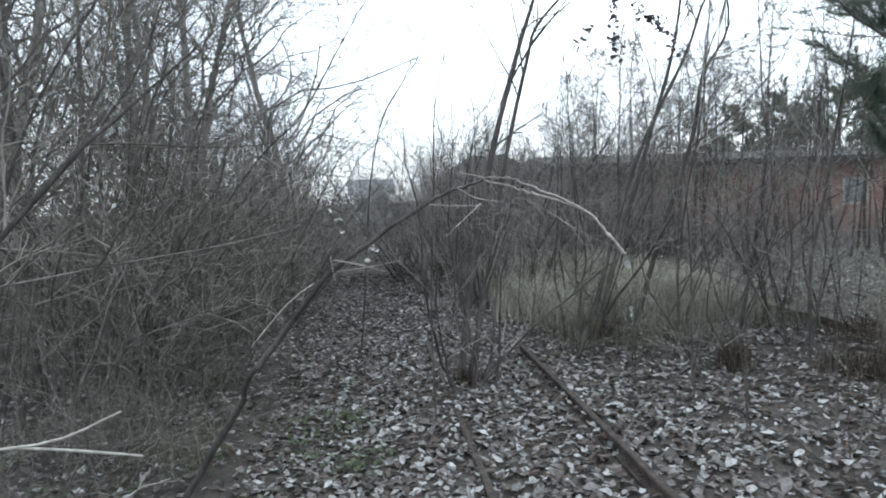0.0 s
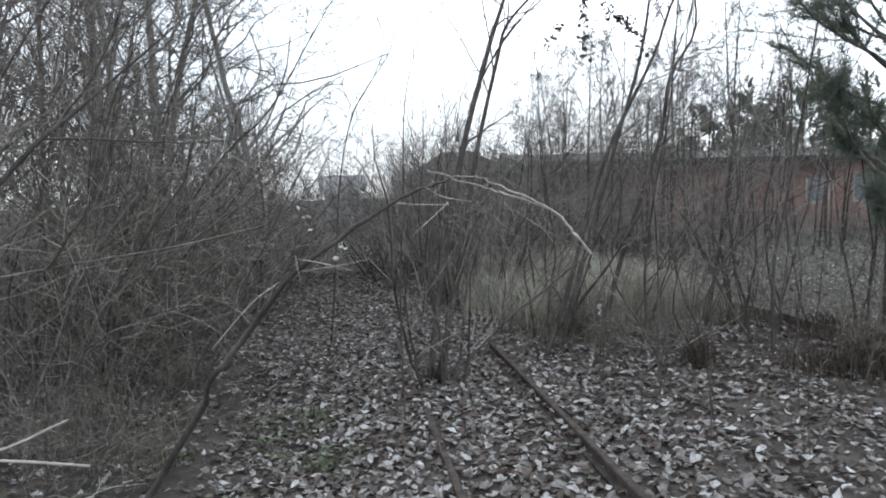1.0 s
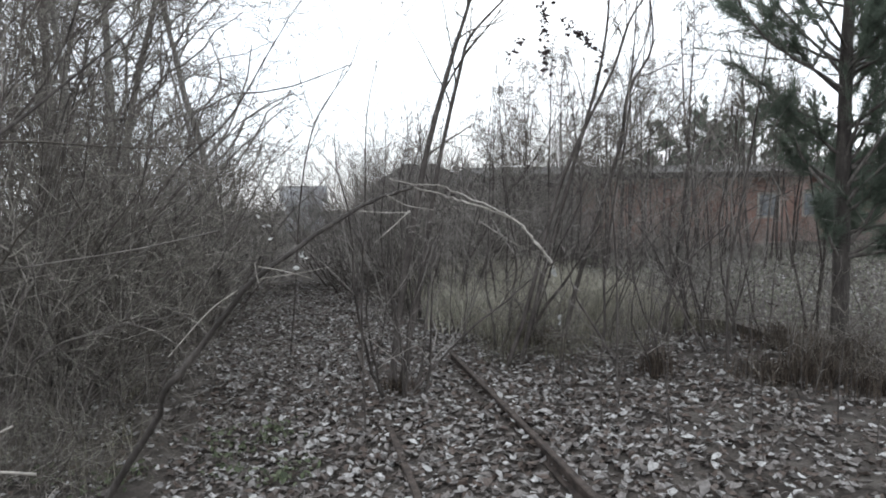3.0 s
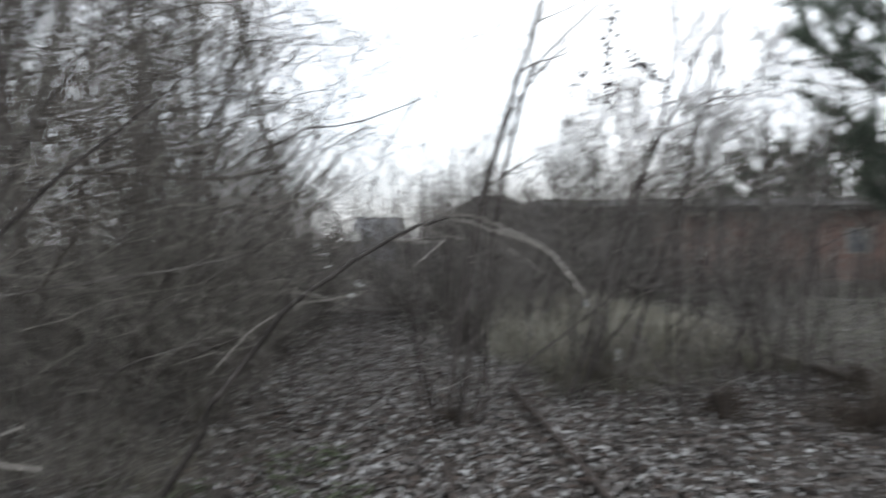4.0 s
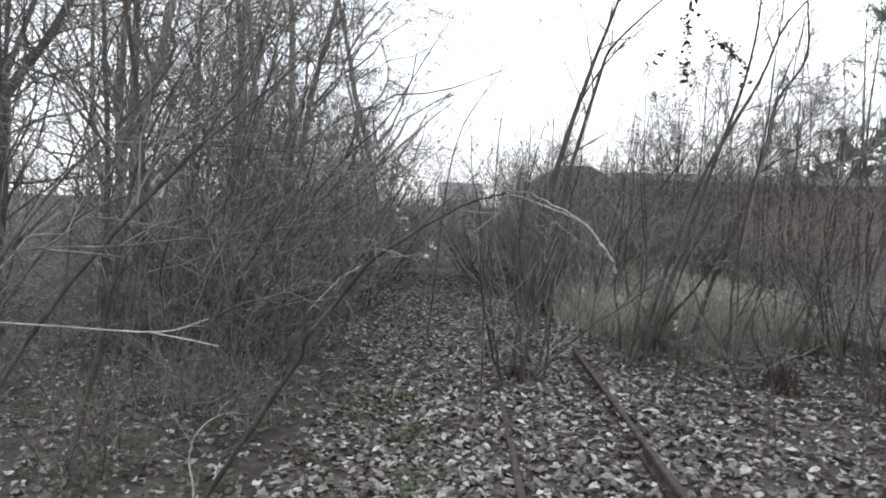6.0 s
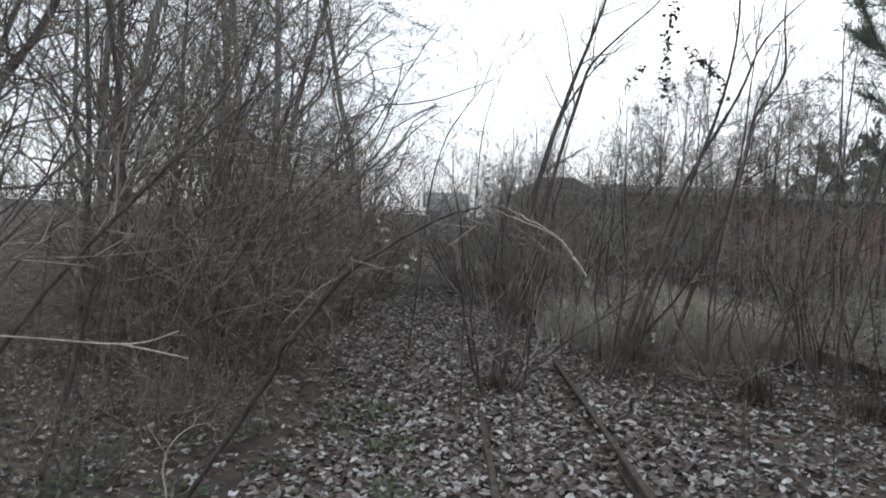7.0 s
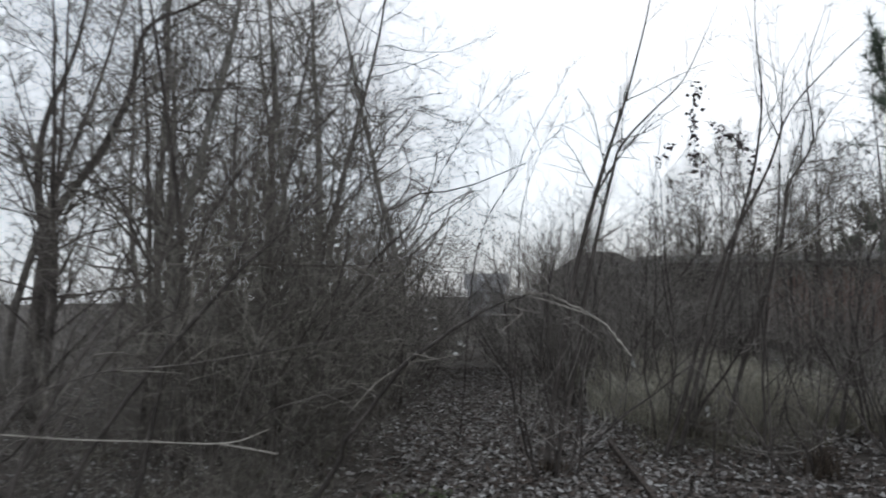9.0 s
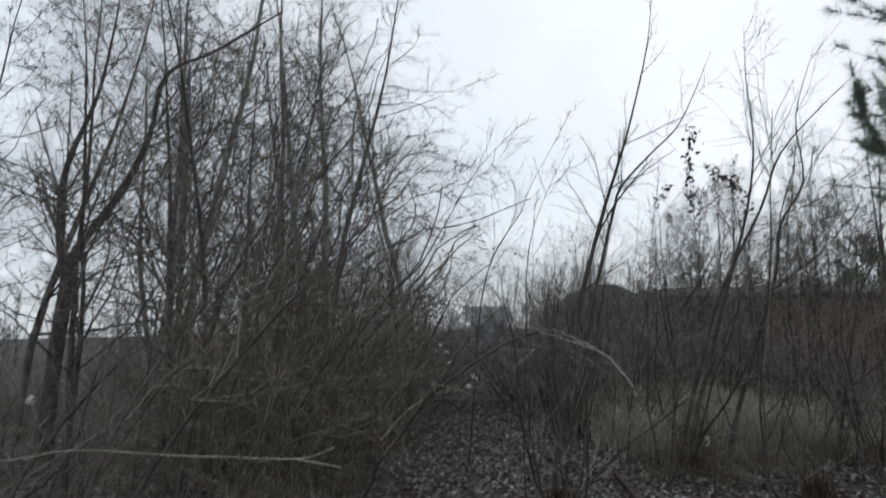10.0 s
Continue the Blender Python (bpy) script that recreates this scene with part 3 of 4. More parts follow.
bough([(-1.2, 2.5, -0.12), (-0.95, 2.4, 0.3), (-0.661, 2.300, 0.739), (-0.491, 2.250, 1.000), (-0.442, 2.150, 1.111), (-0.297, 2.100, 1.286), (-0.146, 2.040, 1.461), (0.145, 2.100, 1.654), (0.267, 2.150, 1.707), (0.358, 2.170, 1.735)], 0.015, 0.005, "dark bough arching low across the leafy path", "bough", M_BLACK,
      [[(-0.146, 2.040, 1.461), (-0.024, 2.020, 1.476), (0.069, 2.000, 1.493)],
       [(-0.149, 2.040, 1.510), (-0.143, 2.030, 1.467), (-0.136, 2.020, 1.439)],
       [(0.267, 2.150, 1.707), (0.324, 2.120, 1.673), (0.412, 2.100, 1.656)],
       [(0.162, 2.100, 1.659), (0.245, 2.100, 1.651), (0.333, 2.080, 1.649)],
       [(0.334, 2.100, 1.655), (0.279, 2.080, 1.610), (0.214, 2.060, 1.558)],
       [(-0.203, 2.060, 1.429), (-0.281, 2.000, 1.377), (-0.388, 1.950, 1.261)],
       [(-0.140, 2.040, 1.499), (-0.066, 2.000, 1.487), (0.023, 1.980, 1.461)]])
bough([(0.283, 2.200, 1.764), (0.358, 2.170, 1.740), (0.438, 2.170, 1.735), (0.505, 2.150, 1.710), (0.587, 2.080, 1.663), (0.651, 2.000, 1.619), (0.705, 1.970, 1.551), (0.752, 1.940, 1.485)], 0.0022, 0.0042, "bleached dry stalk drooping from an arching bough", "stalk", M_PALE)
bough([(0.347, 2.170, 1.735), (0.438, 2.160, 1.710), (0.516, 2.140, 1.685), (0.588, 2.090, 1.654), (0.657, 2.000, 1.613), (0.714, 1.970, 1.543), (0.748, 1.940, 1.489)], 0.003, 0.0034, "thin bleached stalk drooping beside a thicker one", "stalk", M_PALE,
      [[(0.483, 2.140, 1.666), (0.555, 2.080, 1.618), (0.643, 2.000, 1.548), (0.735, 1.940, 1.501)]], 0.0012)
for i in range(18):
    x, y, h = rnd.uniform(-3.4, -1.7), rnd.uniform(4.4, 7.5), rnd.uniform(2.4, 4.0)
    w = rnd.uniform(1.0, 2.2)
    sapling([(x, y, -0.15), (x + 0.25 * w, y, 0.6 * h), (x + 0.55 * w, y + 0.1, 0.9 * h), (x + w, y + 0.15, h), (x + 1.45 * w, y + 0.2, 0.97 * h)], 0.0075, "long bare shoot arching out of the thicket", 12, 5, 200 + i, M_DARK, "sapling", "shoots arching from the thicket", 0.22)
sapling([(-1.75, 0.7, -0.1), (-1.68, 0.7, 0.8), (-1.62, 0.7, 1.5), (-1.5, 0.75, 2.1)], 0.011, "bare upright stem close beside the track", 0, 0, 26, M_DARK)
sapling([(-1.62, 0.7, 1.52), (-1.3, 0.68, 1.42), (-1.05, 0.68, 1.445), (-0.78, 0.7, 1.425), (-0.62, 0.73, 1.413), (-0.43, 0.77, 1.40), (-0.34, 0.8, 1.425)], 0.0023, "pale bare forked twig reaching in from the thicket", 0, 0, 23, M_PALE, "twig", ARCH, 0.2, "twig")
sapling([(-0.45, 0.766, 1.4), (-0.38, 0.78, 1.385), (-0.315, 0.79, 1.37)], 0.0019, "short pale side twig of a forked one", 0, 0, 24, M_PALE, "twig", ARCH, 0.2, "twig")
sapling([(-1.66, 0.7, 1.1), (-1.12, 1.15, 1.48), (-0.73, 1.23, 1.54), (-0.46, 1.25, 1.58), (-0.31, 1.27, 1.6), (-0.16, 1.3, 1.63)], 0.0034, "thin greyish twig reaching towards the path", 5, 2, 25, M_BARK, "twig", ARCH, 0.16, "twig")


sapling([(-0.98, 2.2, -0.1), (-0.92, 2.2, 0.37), (-0.94, 2.2, 0.57), (-0.90, 2.2, 0.69), (-0.82, 2.25, 0.75), (-0.7, 2.3, 0.74)], 0.006, "pale curved dead shoot rising from fallen leaves", 3, 2, 27, M_PALE, "twig", ARCH, 0.2, "twig")


def leaf_cluster(name, spots, n, size, material, label, seed, spread=0.05):
    rng = np.random.default_rng(seed)
    line = spline(spots, 6)
    at = line[rng.integers(0, len(line), n)] + rng.normal(0, spread, (n, 3))
    v, f = leaves(rng, at, rng.uniform(0.6, 1.1, n) * size, 1.1)
    thing = empty(name, label, "hanging leaves", "leaves left on the shoots")
    part("stalk", mesh_from("stalk", *tubes([(line[None], np.full((1, len(line)), 0.0028))], 3), M_DARK), thing)
    tagged(part("foliage", mesh_from("foliage", v, f, material, False), thing), kind="stuff")


leaf_cluster("leaf_cluster", [(2.47, 6.5, 3.95), (2.43, 6.5, 3.5), (2.46, 6.5, 3.02)], 110, 0.06, M_DEAD, "drooping spray of withered dark leaves", 1, 0.036)
leaf_cluster("leaf_cluster", [(2.62, 6.5, 3.5), (2.78, 6.5, 3.4), (2.95, 6.5, 3.28), (3.05, 6.5, 3.0)], 90, 0.058, M_DEAD, "arching spray of withered dark leaves", 2, 0.032)
leaf_cluster("leaf_cluster", [(2.02, 6.5, 3.1), (2.1, 6.5, 3.2), (2.26, 6.5, 3.32)], 26, 0.058, M_DEAD, "small spray of withered dark leaves", 3, 0.03)
leaf_cluster("pale_leaves", [(-0.06, 4.25, 1.5), (-0.02, 4.25, 1.42), (-0.04, 4.22, 1.34)], 5, 0.052, M_WHITE, "few bleached leaves hanging on a thin twig", 4, 0.02)
leaf_cluster("pale_leaves", [(-0.3, 4.3, 1.62), (-0.22, 4.3, 1.55), (-0.2, 4.3, 1.5)], 4, 0.042, M_WHITE, "few bleached leaves hanging on a thin twig", 5, 0.03)
leaf_cluster("curled_leaf", [(0.48, 2.17, 1.722), (0.487, 2.17, 1.712), (0.492, 2.168, 1.70)], 3, 0.026, M_DEAD, "small curled dark leaf stuck on an arching bough", 9, 0.004)
leaf_cluster("pale_leaf", [(0.76, 1.945, 1.47), (0.757, 1.965, 1.452), (0.76, 1.99, 1.43)], 1, 0.04, M_WHITE, "single bleached leaf at the tip of a dry stalk", 6, 0.004)
leaf_cluster("pale_leaf", [(2.05, 5.2, 0.8), (2.05, 5.2, 0.75), (2.05, 5.2, 0.7)], 2, 0.09, M_WHITE, "pale bleached leaf caught among the saplings", 7, 0.01)
leaf_cluster("pale_leaf", [(-2.36, 2.45, 1.46), (-2.4, 2.48, 1.43), (-2.43, 2.5, 1.39)], 2, 0.08, M_WHITE, "bleached leaf stuck on a twig of the thicket", 8, 0.01)

# trees behind the left thicket
TREES = "trees behind the thicket"
tree_kinds = [make_tree("tree", tree_mesh_set(60 + i, 9.0, 0.085, 19, 0.40, 0.16, subs=9, twigs=10, angle=50), ("pale-barked leafless tree with a dense fine crown" if i % 2 else "leafless grey tree with a dense fine crown"), TREES, M_BIRCH if i % 2 else None) for i in range(4)]
for k, (x, y, s) in zip(tree_kinds + tree_kinds * 5, [(-6.3, 12.6, 1.0), (-5.0, 10.0, 0.95), (-8.6, 11.0, 0.9), (-3.7, 12.4, 0.85), (-7.6, 15.5, 1.1), (-9.5, 18, 1.2),
                      (-4.3, 17.5, 1.1), (-2.2, 20.5, 1.25), (-7, 21, 1.2), (-11.6, 22, 1.2), (-3.0, 23, 0.9), (-6.4, 18, 1.0), (-5.0, 15.5, 1.1),
                      (9.6, 30.5, 0.62), (12.5, 30.6, 0.7), (6.6, 31.4, 0.5), (-13.5, 13, 0.9), (-16, 17, 1.0), (-19, 20, 1.1), (-14, 20, 1.0)]):
    m = place(k, x, y, rnd.uniform(0, 6.28), s * (1.16 if x < 0 else 1.0))
    if k.name in used:
        copy_thing(k, m @ Matrix.Diagonal((1 / k.scale.x, 1 / k.scale.y, 1 / k.scale.z, 1)))
    else:
        used.add(k.name); k.matrix_basis = m
young = [make_tree("young_tree", tree_mesh_set(65 + i, 7.0, 0.045, 20, 0.36, 0.2, subs=8, twigs=9, angle=50), "young bare tree with a slim dark trunk in the thicket", "young trees in the thicket", M_DARK) for i in range(3)]
for k, (x, y, s) in zip(young * 6, [(-3.0, 6.2, 0.9), (-3.9, 7.1, 1.0), (-4.7, 6.4, 0.9), (-3.3, 8.6, 0.9), (-5.6, 7.8, 1.05), (-3.5, 9.0, 1.0), (-7.0, 6.9, 1.0), (-3.6, 10.6, 1.0)]):
    plant([k], x, y, s, 1.0, rnd.uniform(0, 6.28))
birch = make_tree("birch_tree", tree_mesh_set(71, 14.0, 0.15, 46, 0.36, 0.10, subs=11, twigs=11, angle=56), "tall pale-barked birch without leaves behind the thicket", bark=M_BIRCH)
birch.matrix_basis = place(birch, -4.9, 19.5)


def forked_tree():
    """A dark tree whose trunk forks low: one limb sweeps towards the path, the other stands upright."""
    rng = np.random.default_rng(77)
    thing = empty("forked_tree", "dark leafless tree forking low with a sweeping limb", "tree")
    lines = [([(-7.0, 9.5, -0.2), (-6.95, 9.5, 0.9), (-6.83, 9.5, 2.06), (-6.71, 9.5, 3.0)], 0.13, 0.11), ([(-6.74, 9.5, 2.8), (-6.6, 9.5, 3.2), (-5.91, 9.5, 4.1), (-5.44, 9.5, 5.04), (-5.17, 9.5, 6.09), (-4.3, 9.4, 6.43), (-3.1, 9.2, 6.96)], 0.085, 0.015),
             ([(-6.76, 9.5, 2.7), (-6.92, 9.5, 3.5), (-6.91, 9.6, 4.61), (-6.45, 9.7, 5.96), (-6.2, 9.8, 7.6)], 0.085, 0.015)]
    for i, (pts, r0, r1) in enumerate(lines):
        P = spline(pts, 5)[None]
        R = np.linspace(r0, r1, P.shape[1])[None]
        part("limb" if i else "trunk", mesh_from("trunk", *tubes([(P, R)], 10), M_DARK), thing)
        if i:
            L = sprout(rng, P, R, 16, 0.2, 1.0, 40, 0.30, 6, 0.14, 0.4, thick=0.45, rmin=0.006)
            B = sprout(rng, *L, 8, 0.2, 0.97, 38, 0.45, 4, 0.16, 0.25, thick=0.5, rmin=0.004)
            F = sprout(rng, *B, 7, 0.15, 0.98, 40, 0.5, 3, 0.18, 0.15, thick=0.5, rmin=0.0028)
            tagged(part("crown", mesh_from("crown", *tubes([L, B, F], 3), M_TWIG), thing), kind="stuff")


forked_tree()

# far woods
rng = np.random.default_rng(3)
W = 520
ang = rng.uniform(-1.25, 1.25, W); dist = rng.uniform(40, 75, W)
wp = np.stack([np.sin(ang) * dist, np.cos(ang) * dist, np.zeros(W) - 0.1], -1)
wp = wp[(np.abs(wp[:, 0] / wp[:, 1] - 0.0) > 0.07)]
S = grow(rng, wp, np.tile([[0, 0, 1.0]], (len(wp), 1)), rng.uniform(2.2, 6.0, len(wp)), np.full(len(wp), 0.06), 4, 0.06, 0.2)
B = sprout(rng, *S, 14, 0.05, 0.98, 40, 0.42, 2, 0.15, 0.3, rmin=0.022)
C = sprout(rng, *B, 3, 0.1, 0.98, 42, 0.6, 1, 0.15, 0.2, rmin=0.018)
tagged(new("far_woods", mesh_from("far_woods", *tubes([S, B, C], 3), M_TWIG)), "distant grey belt of leafless scrub and trees", "woods", kind="stuff")


# ---- the brick shed ----
def shed():
    s = empty("brick_shed", "low red-brick shed with a long grey roof", "building")
    x0, x1, y0, y1, h = 6.2, 24.0, 21.0, 27.0, 2.42
    wall = bm_part("wall", box(bmesh.new(), (8.9, y0, -0.2), (x1, y0 + 0.3, h + 0.12)), M_BRICK, s, "weathered red-brick front wall")
    bm_part("wall", box(bmesh.new(), (x1 - 0.3, y0 + 0.3, -0.2), (x1, y1, h)), M_BRICK, s)
    # shade inside the open bay is put into these two walls' colour
    bm_part("wall", box(bmesh.new(), (x0, y1 - 0.3, -0.2), (x1 - 0.3, y1, h + 0.12)), M_GLOOM, s, "boarded back wall coloured dark as gloom under the roof")
    bm_part("wall", box(bmesh.new(), (x0, y0 + 0.6, -0.2), (x0 + 0.2, y1 - 0.3, h)), M_GLOOM, s, "boarded end wall coloured dark as gloom under the roof")
    for x in (x0 + 0.1, 7.6):
        bm_part("post", box(bmesh.new(), (x, y0, -0.2), (x + 0.16, y0 + 0.16, h), 0.01), M_WOOD, s)
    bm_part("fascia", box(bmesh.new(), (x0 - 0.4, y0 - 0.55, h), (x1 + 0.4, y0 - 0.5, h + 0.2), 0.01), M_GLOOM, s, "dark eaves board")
    bm = bmesh.new()
    ridge = h + 0.62
    v = [bm.verts.new(c) for c in ((x0 - 0.4, y0 - 0.5, h + 0.1), (x1 + 0.4, y0 - 0.5, h + 0.1), (x1 + 0.4, (y0 + y1) / 2, ridge), (x0 - 0.4, (y0 + y1) / 2, ridge), (x1 + 0.4, y1 + 0.4, h + 0.1), (x0 - 0.4, y1 + 0.4, h + 0.1))]
    bm.faces.new((v[0], v[1], v[2], v[3])); bm.faces.new((v[3], v[2], v[4], v[5]))
    bmesh.ops.solidify(bm, geom=bm.faces[:], thickness=0.1)
    bm_part("roof", bm, M_ROOF, s, "grey felted roof")
    for x in (15.6, 17.4):
        w = bm_part("window", box(bmesh.new(), (x, y0 - 0.03, 1.0), (x + 0.9, y0 - 0.003, 1.9)), M_PALE, s, "weathered pale window frame")
        bm_part("pane", box(bmesh.new(), (x + 0.08, y0 - 0.04, 1.08), (x + 0.82, y0 - 0.032, 1.82)), M_GLASS, w, "dull glass")
    return s


shed()


def house():
    s = empty("house", "distant white house with a grey roof between bushes", "house")
    x0, x1, y0, y1, h = -1.3, 1.7, 55.0, 60.0, 2.3
    bm_part("wall", box(bmesh.new(), (x0, y0, -0.2), (x1, y1, h)), M_PAINT, s, "white rendered wall")
    bm = bmesh.new()
    v = [bm.verts.new(c) for c in ((x0 - 0.4, y0 - 0.4, h), (x1 + 0.4, y0 - 0.4, h), (x1 + 0.4, (y0 + y1) / 2, h + 1.3), (x0 - 0.4, (y0 + y1) / 2, h + 1.3), (x1 + 0.4, y1 + 0.4, h), (x0 - 0.4, y1 + 0.4, h))]
    bm.faces.new((v[0], v[1], v[2], v[3])); bm.faces.new((v[3], v[2], v[4], v[5]))
    bmesh.ops.solidify(bm, geom=bm.faces[:], thickness=0.12)
    bm_part("roof", bm, M_SLATE, s, "pale grey roof")
    for x in (-1.1, 0.4):
        w = bm_part("window", box(bmesh.new(), (x, y0 - 0.03, 0.9), (x + 1.1, y0 - 0.003, 2.1)), M_PAINT, s)
        bm_part("pane", box(bmesh.new(), (x + 0.1, y0 - 0.04, 1.0), (x + 1.0, y0 - 0.032, 2.0)), M_GLASS, w, "dark glass")
    return s


house()


def outbuilding():
    """A low barn behind the shed, with a hipped dark roof."""
    s = empty("barn", "low grey barn with a dark hipped roof behind bushes", "building")
    x0, x1, y0, y1, h, top = 3.0, 7.6, 29.6, 30.8, 2.6, 3.6
    bm_part("wall", box(bmesh.new(), (x0 + 0.2, y0, -0.2), (x1 - 0.2, y1, h)), M_GLOOM, s, "dark boarded wall")
    bm = bmesh.new()
    ym = (y0 + y1) / 2
    v = [bm.verts.new(c) for c in ((x0, y0 - 0.4, h), (x1, y0 - 0.4, h), (x1, y1 + 0.4, h), (x0, y1 + 0.4, h), (x0 + 1.6, ym, top), (x1 - 1.6, ym, top))]
    for q in ((0, 1, 5, 4), (1, 2, 5), (2, 3, 4, 5), (3, 0, 4), (3, 2, 1, 0)):
        bm.faces.new([v[i] for i in q])
    bm_part("roof", bm, M_GLOOM, s, "dark tarred hipped roof")
    return s


outbuilding()


# ---- the pine beside the track ----
def pine(seed, height, r0, label, x, y, bare=0.25, limbs=26, spread=0.24, tufts=9, k=30, fat=1.0):
    rng = np.random.default_rng(seed)
    thing = empty("pine_tree", label, "pine tree")
    T = grow(rng, np.array([[0, 0, -0.1]]), np.array([[0.03, 0, 1.0]]), np.array([height]), np.array([r0]), 10, 0.03, 0.3, 0.2)
    L = sprout(rng, *T, limbs, bare, 0.97, 60, spread, 6, 0.15, 0.35, thick=0.3)
    foot = L[0][:, :1]
    L = (foot + (L[0] - foot) * np.interp(foot[:, :, 2:] / height, [bare, 0.45, 1.0], [0.5, 1.15, 1.5]), L[1])
    B = sprout(rng, *L, tufts, 0.25, 1.0, 42, 0.4, 3, 0.12, 0.35, thick=0.5, rmin=0.004)
    part("trunk", mesh_from("trunk", *tubes([T], 12), M_BLACK), thing, "dark scaly trunk")
    for i in range(limbs):
        part("limb", mesh_from("limb", *tubes([(L[0][i:i + 1], L[1][i:i + 1])], 5), M_BARK), thing)
    tagged(part("crown", mesh_from("crown", *tubes([B], 3), M_TWIG), thing), kind="stuff")
    ends = np.concatenate([L[0][:, -3], L[0][:, -1], B[0][:, -1], B[0][:, -2], B[0][:, -3], L[0][:, -2]])
    dirs = np.concatenate([L[0][:, -3] - L[0][:, -4], L[0][:, -1] - L[0][:, -2], B[0][:, -1] - B[0][:, -2], B[0][:, -2] - B[0][:, -3], B[0][:, -3] - B[0][:, -4], L[0][:, -2] - L[0][:, -3]])
    at = np.repeat(ends, k, 0) - np.repeat(unit(dirs), k, 0) * rng.uniform(0, 0.16, (len(ends) * k, 1))
    d = unit(np.repeat(unit(dirs), k, 0) * 0.8 + rng.normal(0, 0.6, at.shape))
    tip = at + d * rng.uniform(0.08, 0.16, (len(at), 1))
    w = unit(np.cross(d, rng.normal(0, 1, d.shape))) * 0.003 * fat
    v = np.stack([at - w, at + w, tip], 1).reshape(-1, 3)
    part("foliage", mesh_from("foliage", v, np.arange(len(v)).reshape(-1, 3), M_NEEDLE, False), thing, "dark green needle tufts")["kind"] = "stuff"
    thing.matrix_basis = place(thing, x, y)
    return thing


pine(81, 8.0, 0.085, "dark green pine tree beside the overgrown track", 5.0, 5.5, 0.12, 92, 0.23, 10, 60)
pine(84, 2.4, 0.08, "broad low pine tree in front of the shed", 13.4, 14.8, 0.06, 40, 0.42, 9, 36, 2.6)
for i, (x, y, h) in enumerate([(16.6, 29.2, 5.0), (19.0, 28.8, 5.4), (21.6, 29.0, 5.6), (24.6, 28.8, 6.0)]):
    pine(90 + i, h, 0.11, "dense dull green pine tree behind the shed", x, y, 0.05, 60, 0.34, 11, 44, 3.2)

# ---- fallen timber at the edge of the grass ----
bm = bmesh.new()
for i in range(10):
    box(bm, (-0.09 + 0.01 * math.sin(i * 2.1), i * 0.5, 0), (0.09 + 0.012 * math.sin(i * 1.3), i * 0.5 + 0.5, 0.10 + 0.012 * math.sin(i * 1.7)))
bmesh.ops.remove_doubles(bm, verts=bm.verts, dist=0.03)
me = bpy.data.meshes.new("timber_beam"); bm.to_mesh(me); bm.free(); me.materials.append(M_WOOD)
beam = tagged(new("timber_beam", me), "long dark rotten timber beam lying at the edge of the grass", "beam")
beam.matrix_world = pose(5.0, 4.4, float(gz(5, 6)) + 0.0, 0, 0, 0.5)

# ---- grass ----
rng = np.random.default_rng(8)
n = 52000
gp = np.stack([rng.uniform(2.4, 20, n), rng.uniform(4.0, 19, n)], -1)
gp = gp[(gp[:, 0] > 2.4 + 0.12 * (gp[:, 1] - 7)) & ((gp[:, 1] > 8.2) | (gp[:, 0] > 4.9)) & (rng.uniform(0, 1, n) < 0.35 + 0.65 * (np.sin(gp[:, 0] * 1.7) * np.sin(gp[:, 1] * 1.3) > -0.2))]
at = np.column_stack([gp, gz(gp[:, 0], gp[:, 1])])
v, f = blades(rng, at, rng.uniform(0.03, 0.10, len(at)), rng.uniform(0.004, 0.009, len(at)), 0.6)
tagged(new("lawn_grass", mesh_from("lawn_grass", v, f, M_LAWN, False)), "short pale winter grass beyond the track", "grass", kind="stuff")
n = 10000
c = np.column_stack([rng.uniform(1.9, 4.8, 170), rng.uniform(6.6, 12.5, 170)])
c = np.vstack([c, np.column_stack([rng.uniform(-4.5, -1.2, 16), rng.uniform(4.0, 9, 16)])])
gp = c[rng.integers(0, len(c), n)] + rng.normal(0, 0.10, (n, 2))
at = np.column_stack([gp, gz(gp[:, 0], gp[:, 1])])
v, f = blades(rng, at, rng.uniform(0.10, 0.42, n), rng.uniform(0.002, 0.004, n), 0.5)
tagged(new("dry_grass", mesh_from("dry_grass", v, f, M_GRASS, False)), "thin straw-coloured dead grass among the saplings", "grass", kind="stuff")


n = 13000
c = np.column_stack([rng.uniform(1.9, 4.6, 170), rng.uniform(7.8, 13.5, 170)])
gp = c[rng.integers(0, len(c), n)] + rng.normal(0, 0.16, (n, 2))
at = np.column_stack([gp, gz(gp[:, 0], gp[:, 1])])
v, f = blades(rng, at, rng.uniform(0.25, 0.75, n), rng.uniform(0.003, 0.006, n), 0.4)
tagged(new("tall_grass", mesh_from("tall_grass", v, f, M_STRAW, False)), "tall bleached dead grass beyond the rails", "grass", kind="stuff")


def tussock(x, y, r, h, n, seed):
    rng = np.random.default_rng(seed)
    a = rng.normal(0, r * 0.45, (n, 2))
    v, f = blades(rng, np.column_stack([a, np.zeros(n)]), rng.uniform(0.5, 1, n) * h, rng.uniform(0.003, 0.006, n), 0.45, 0.4)
    t = tagged(new("tussock", mesh_from("tussock", v, f, M_TUFT, False)), "dark brown tussock of dead stalks round stems", "tussock", "tussocks by the track", "stuff")
    t.matrix_basis = place(t, x, y)


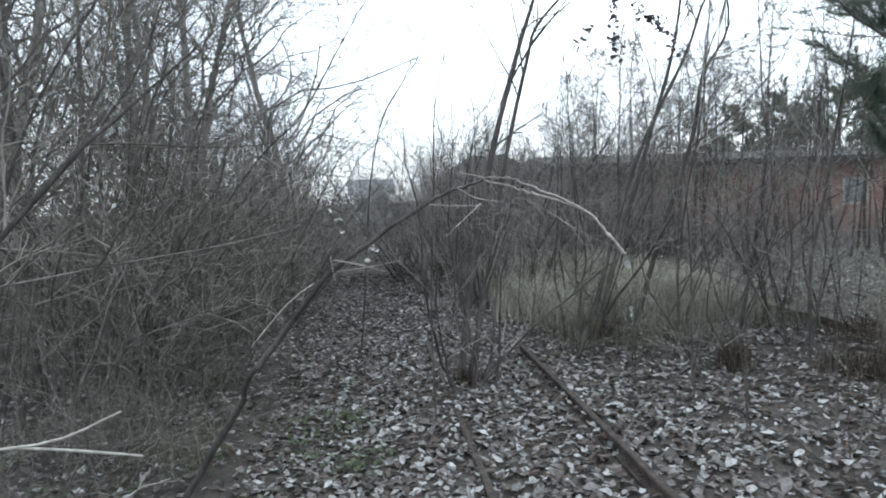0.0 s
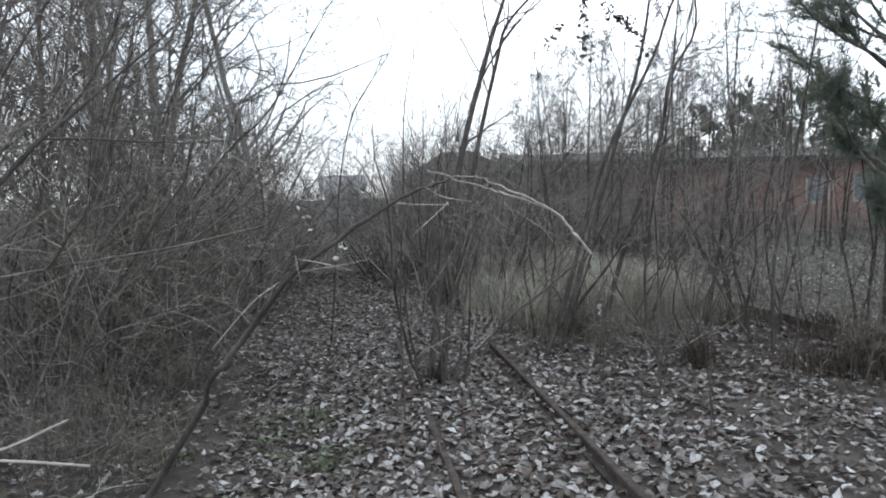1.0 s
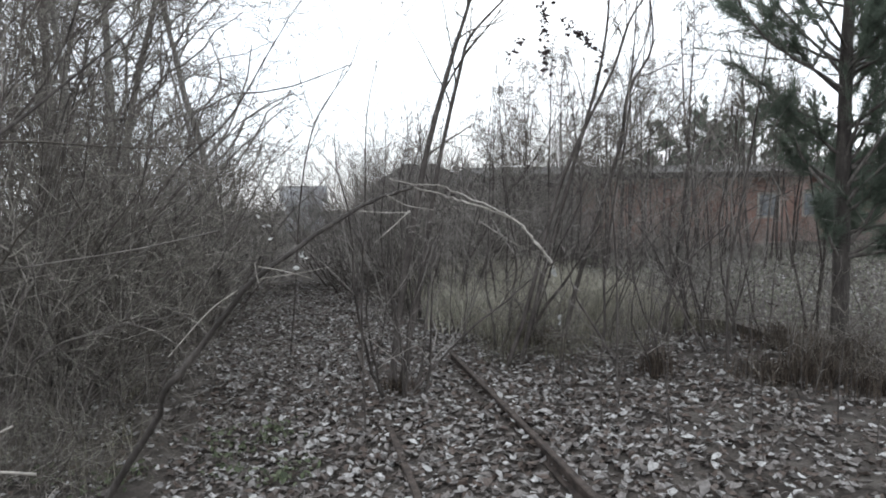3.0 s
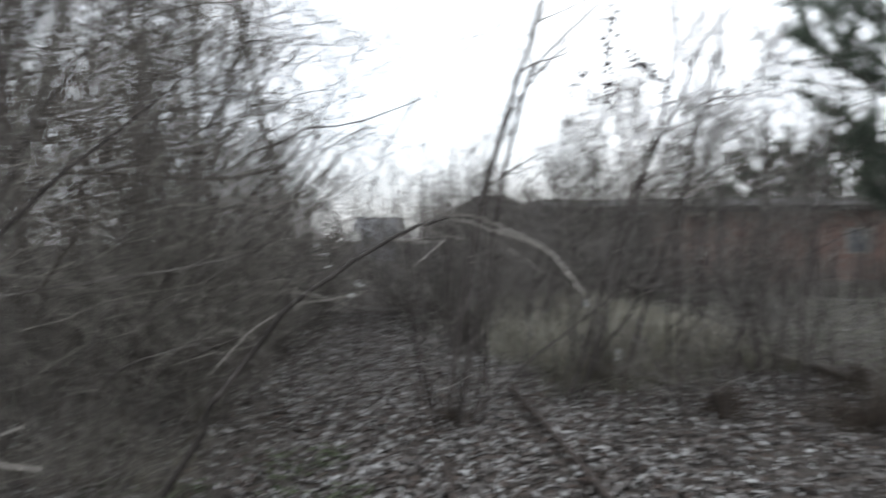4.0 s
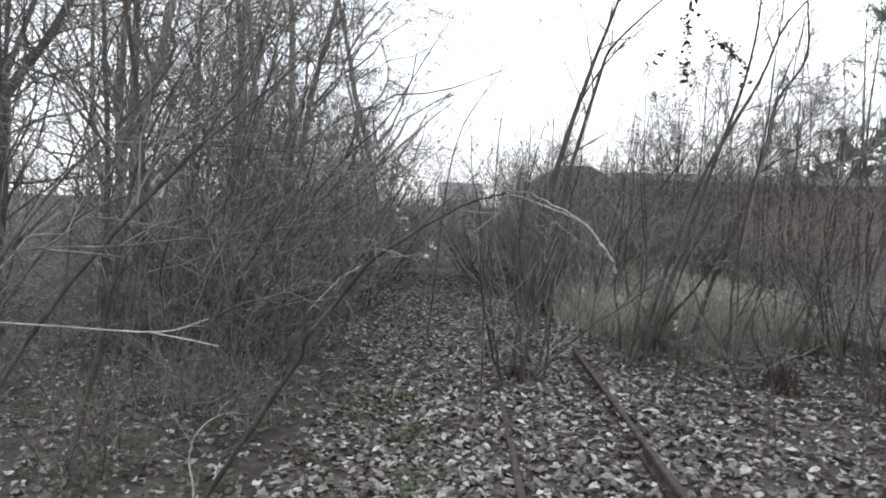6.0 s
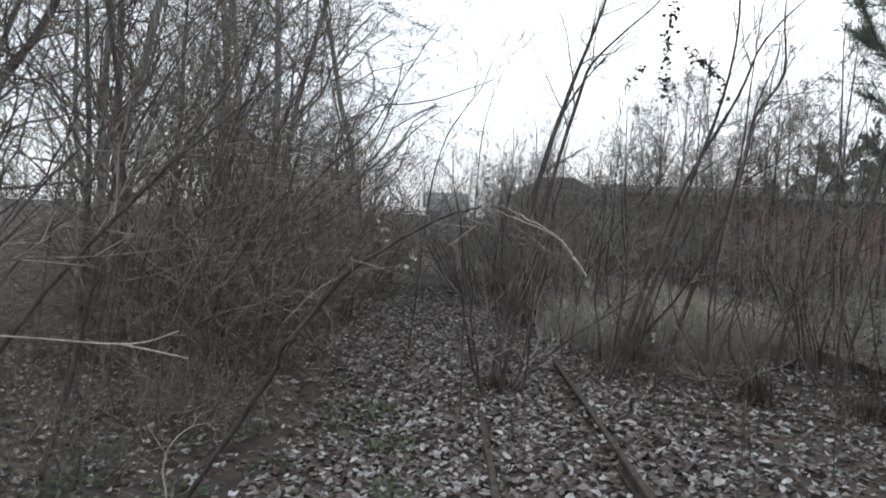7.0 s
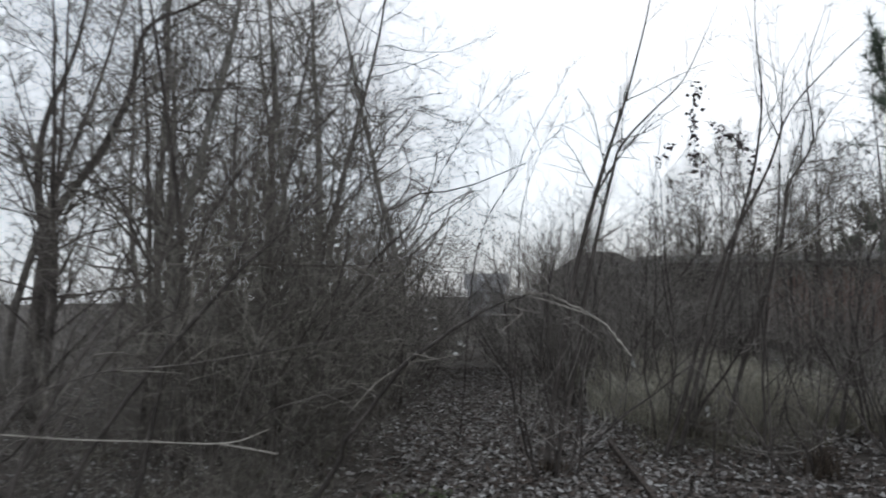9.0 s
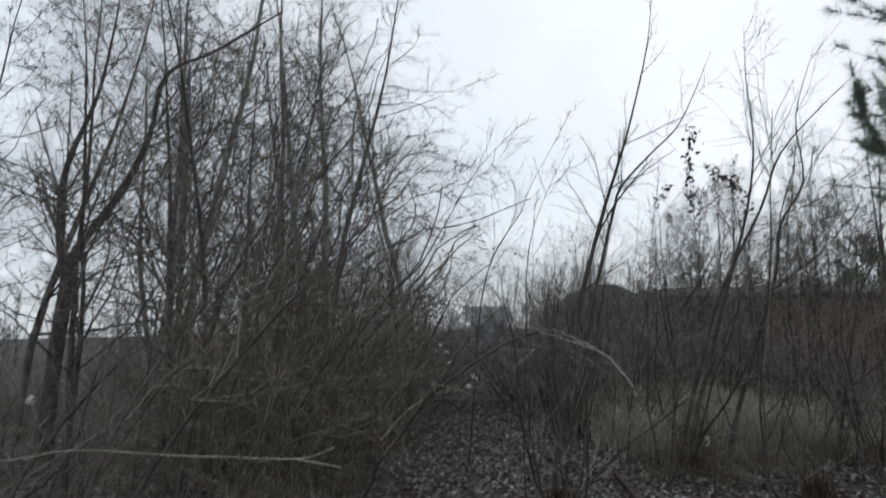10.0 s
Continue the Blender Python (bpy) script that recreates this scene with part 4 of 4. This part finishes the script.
for i, (x, y, r, h, n) in enumerate([(3.15, 5.6, 0.17, 0.40, 150), (0.8, 5.9, 0.13, 0.2, 160), (4.35, 5.0, 0.42, 0.36, 520), (4.85, 5.3, 0.45, 0.42, 620), (4.0, 5.1, 0.4, 0.26, 260), (4.6, 4.4, 0.4, 0.32, 360), (4.9, 6.1, 0.5, 0.36, 300), (2.6, 7.4, 0.25, 0.3, 500)]):
    tussock(x, y, r, h, n, 100 + i)

# ---- ivy and moss-green weeds on the ground ----
rng = np.random.default_rng(15)
c = np.column_stack([rng.uniform(-3.2, 0.1, 46), rng.uniform(2.0, 5.2, 46)])
gp = c[rng.integers(0, len(c), 1500)] + rng.normal(0, 0.09, (1500, 2))
v, f = leaves(rng, np.column_stack([gp, gz(gp[:, 0], gp[:, 1]) + rng.uniform(0.02, 0.10, 1500)]), rng.uniform(0.025, 0.055, 1500), 0.5)
tagged(new("ground_ivy", mesh_from("ground_ivy", v, f, M_IVY, False)), "dull green ivy leaves creeping through fallen leaves", "ivy", kind="stuff")

# ---- fallen leaves ----
rng = np.random.default_rng(11)


def litter(n, x0, x1, y0, y1):
    p = np.stack([rng.uniform(x0, x1, n), rng.uniform(y0, y1, n)], -1)
    return p


p = np.vstack([litter(48000, -5, 5.5, 1.2, 9), litter(11000, -1.4, 1.2, 8, 16), litter(9000, -9, 5, 9, 15), litter(16000, 4, 14, 3, 16), litter(12000, -5, 5.5, -4, 1.2), litter(6000, -13, -5, 2, 11)])
keep = rng.uniform(0, 1, len(p)) < np.where((p[:, 0] > -0.9) & (p[:, 0] < 2.3), 1.0, np.where(p[:, 0] <= -0.9, 0.3, np.where((p[:, 0] > 3.7) & (p[:, 0] < 5.4) & (p[:, 1] < 6.2), 0.25, 0.7)))
p = p[keep]
on_rail = np.abs(p[:, 0] - 1.43) < 0.028
p = p[~on_rail | (p[:, 1] > 6.9)]
size = rng.uniform(0.036, 0.078, len(p))
v, f = leaves(rng, np.column_stack([p, gz(p[:, 0], p[:, 1]) + rng.uniform(0.008, 0.035, len(p))]), size, 0.28)
leaf_litter = tagged(new("leaf_litter", mesh_from("leaf_litter", v, f, M_LITTER, False)), "grey and brown fallen leaves covering the track bed", "leaf litter", kind="stuff")
singles = []
for i in range(6):
    v, f = leaves(rng, np.zeros((1, 3)), np.array([0.1]), 0.1)
    singles.append(mesh_from("leaf", v, f, M_LEAF, False))
for i in range(300):
    x, y = rnd.uniform(-0.8, 2.6), rnd.uniform(2.9, 6.0)
    lf = part("leaf", rnd.choice(singles), leaf_litter)
    s = rnd.uniform(0.6, 1.1)
    lf.matrix_basis = Matrix.Translation((x, y, float(gz(x, y)) + 0.04)) @ Euler((rnd.gauss(0, 0.25), rnd.gauss(0, 0.25), rnd.uniform(0, 6.28))).to_matrix().to_4x4() @ Matrix.Scale(s, 4)
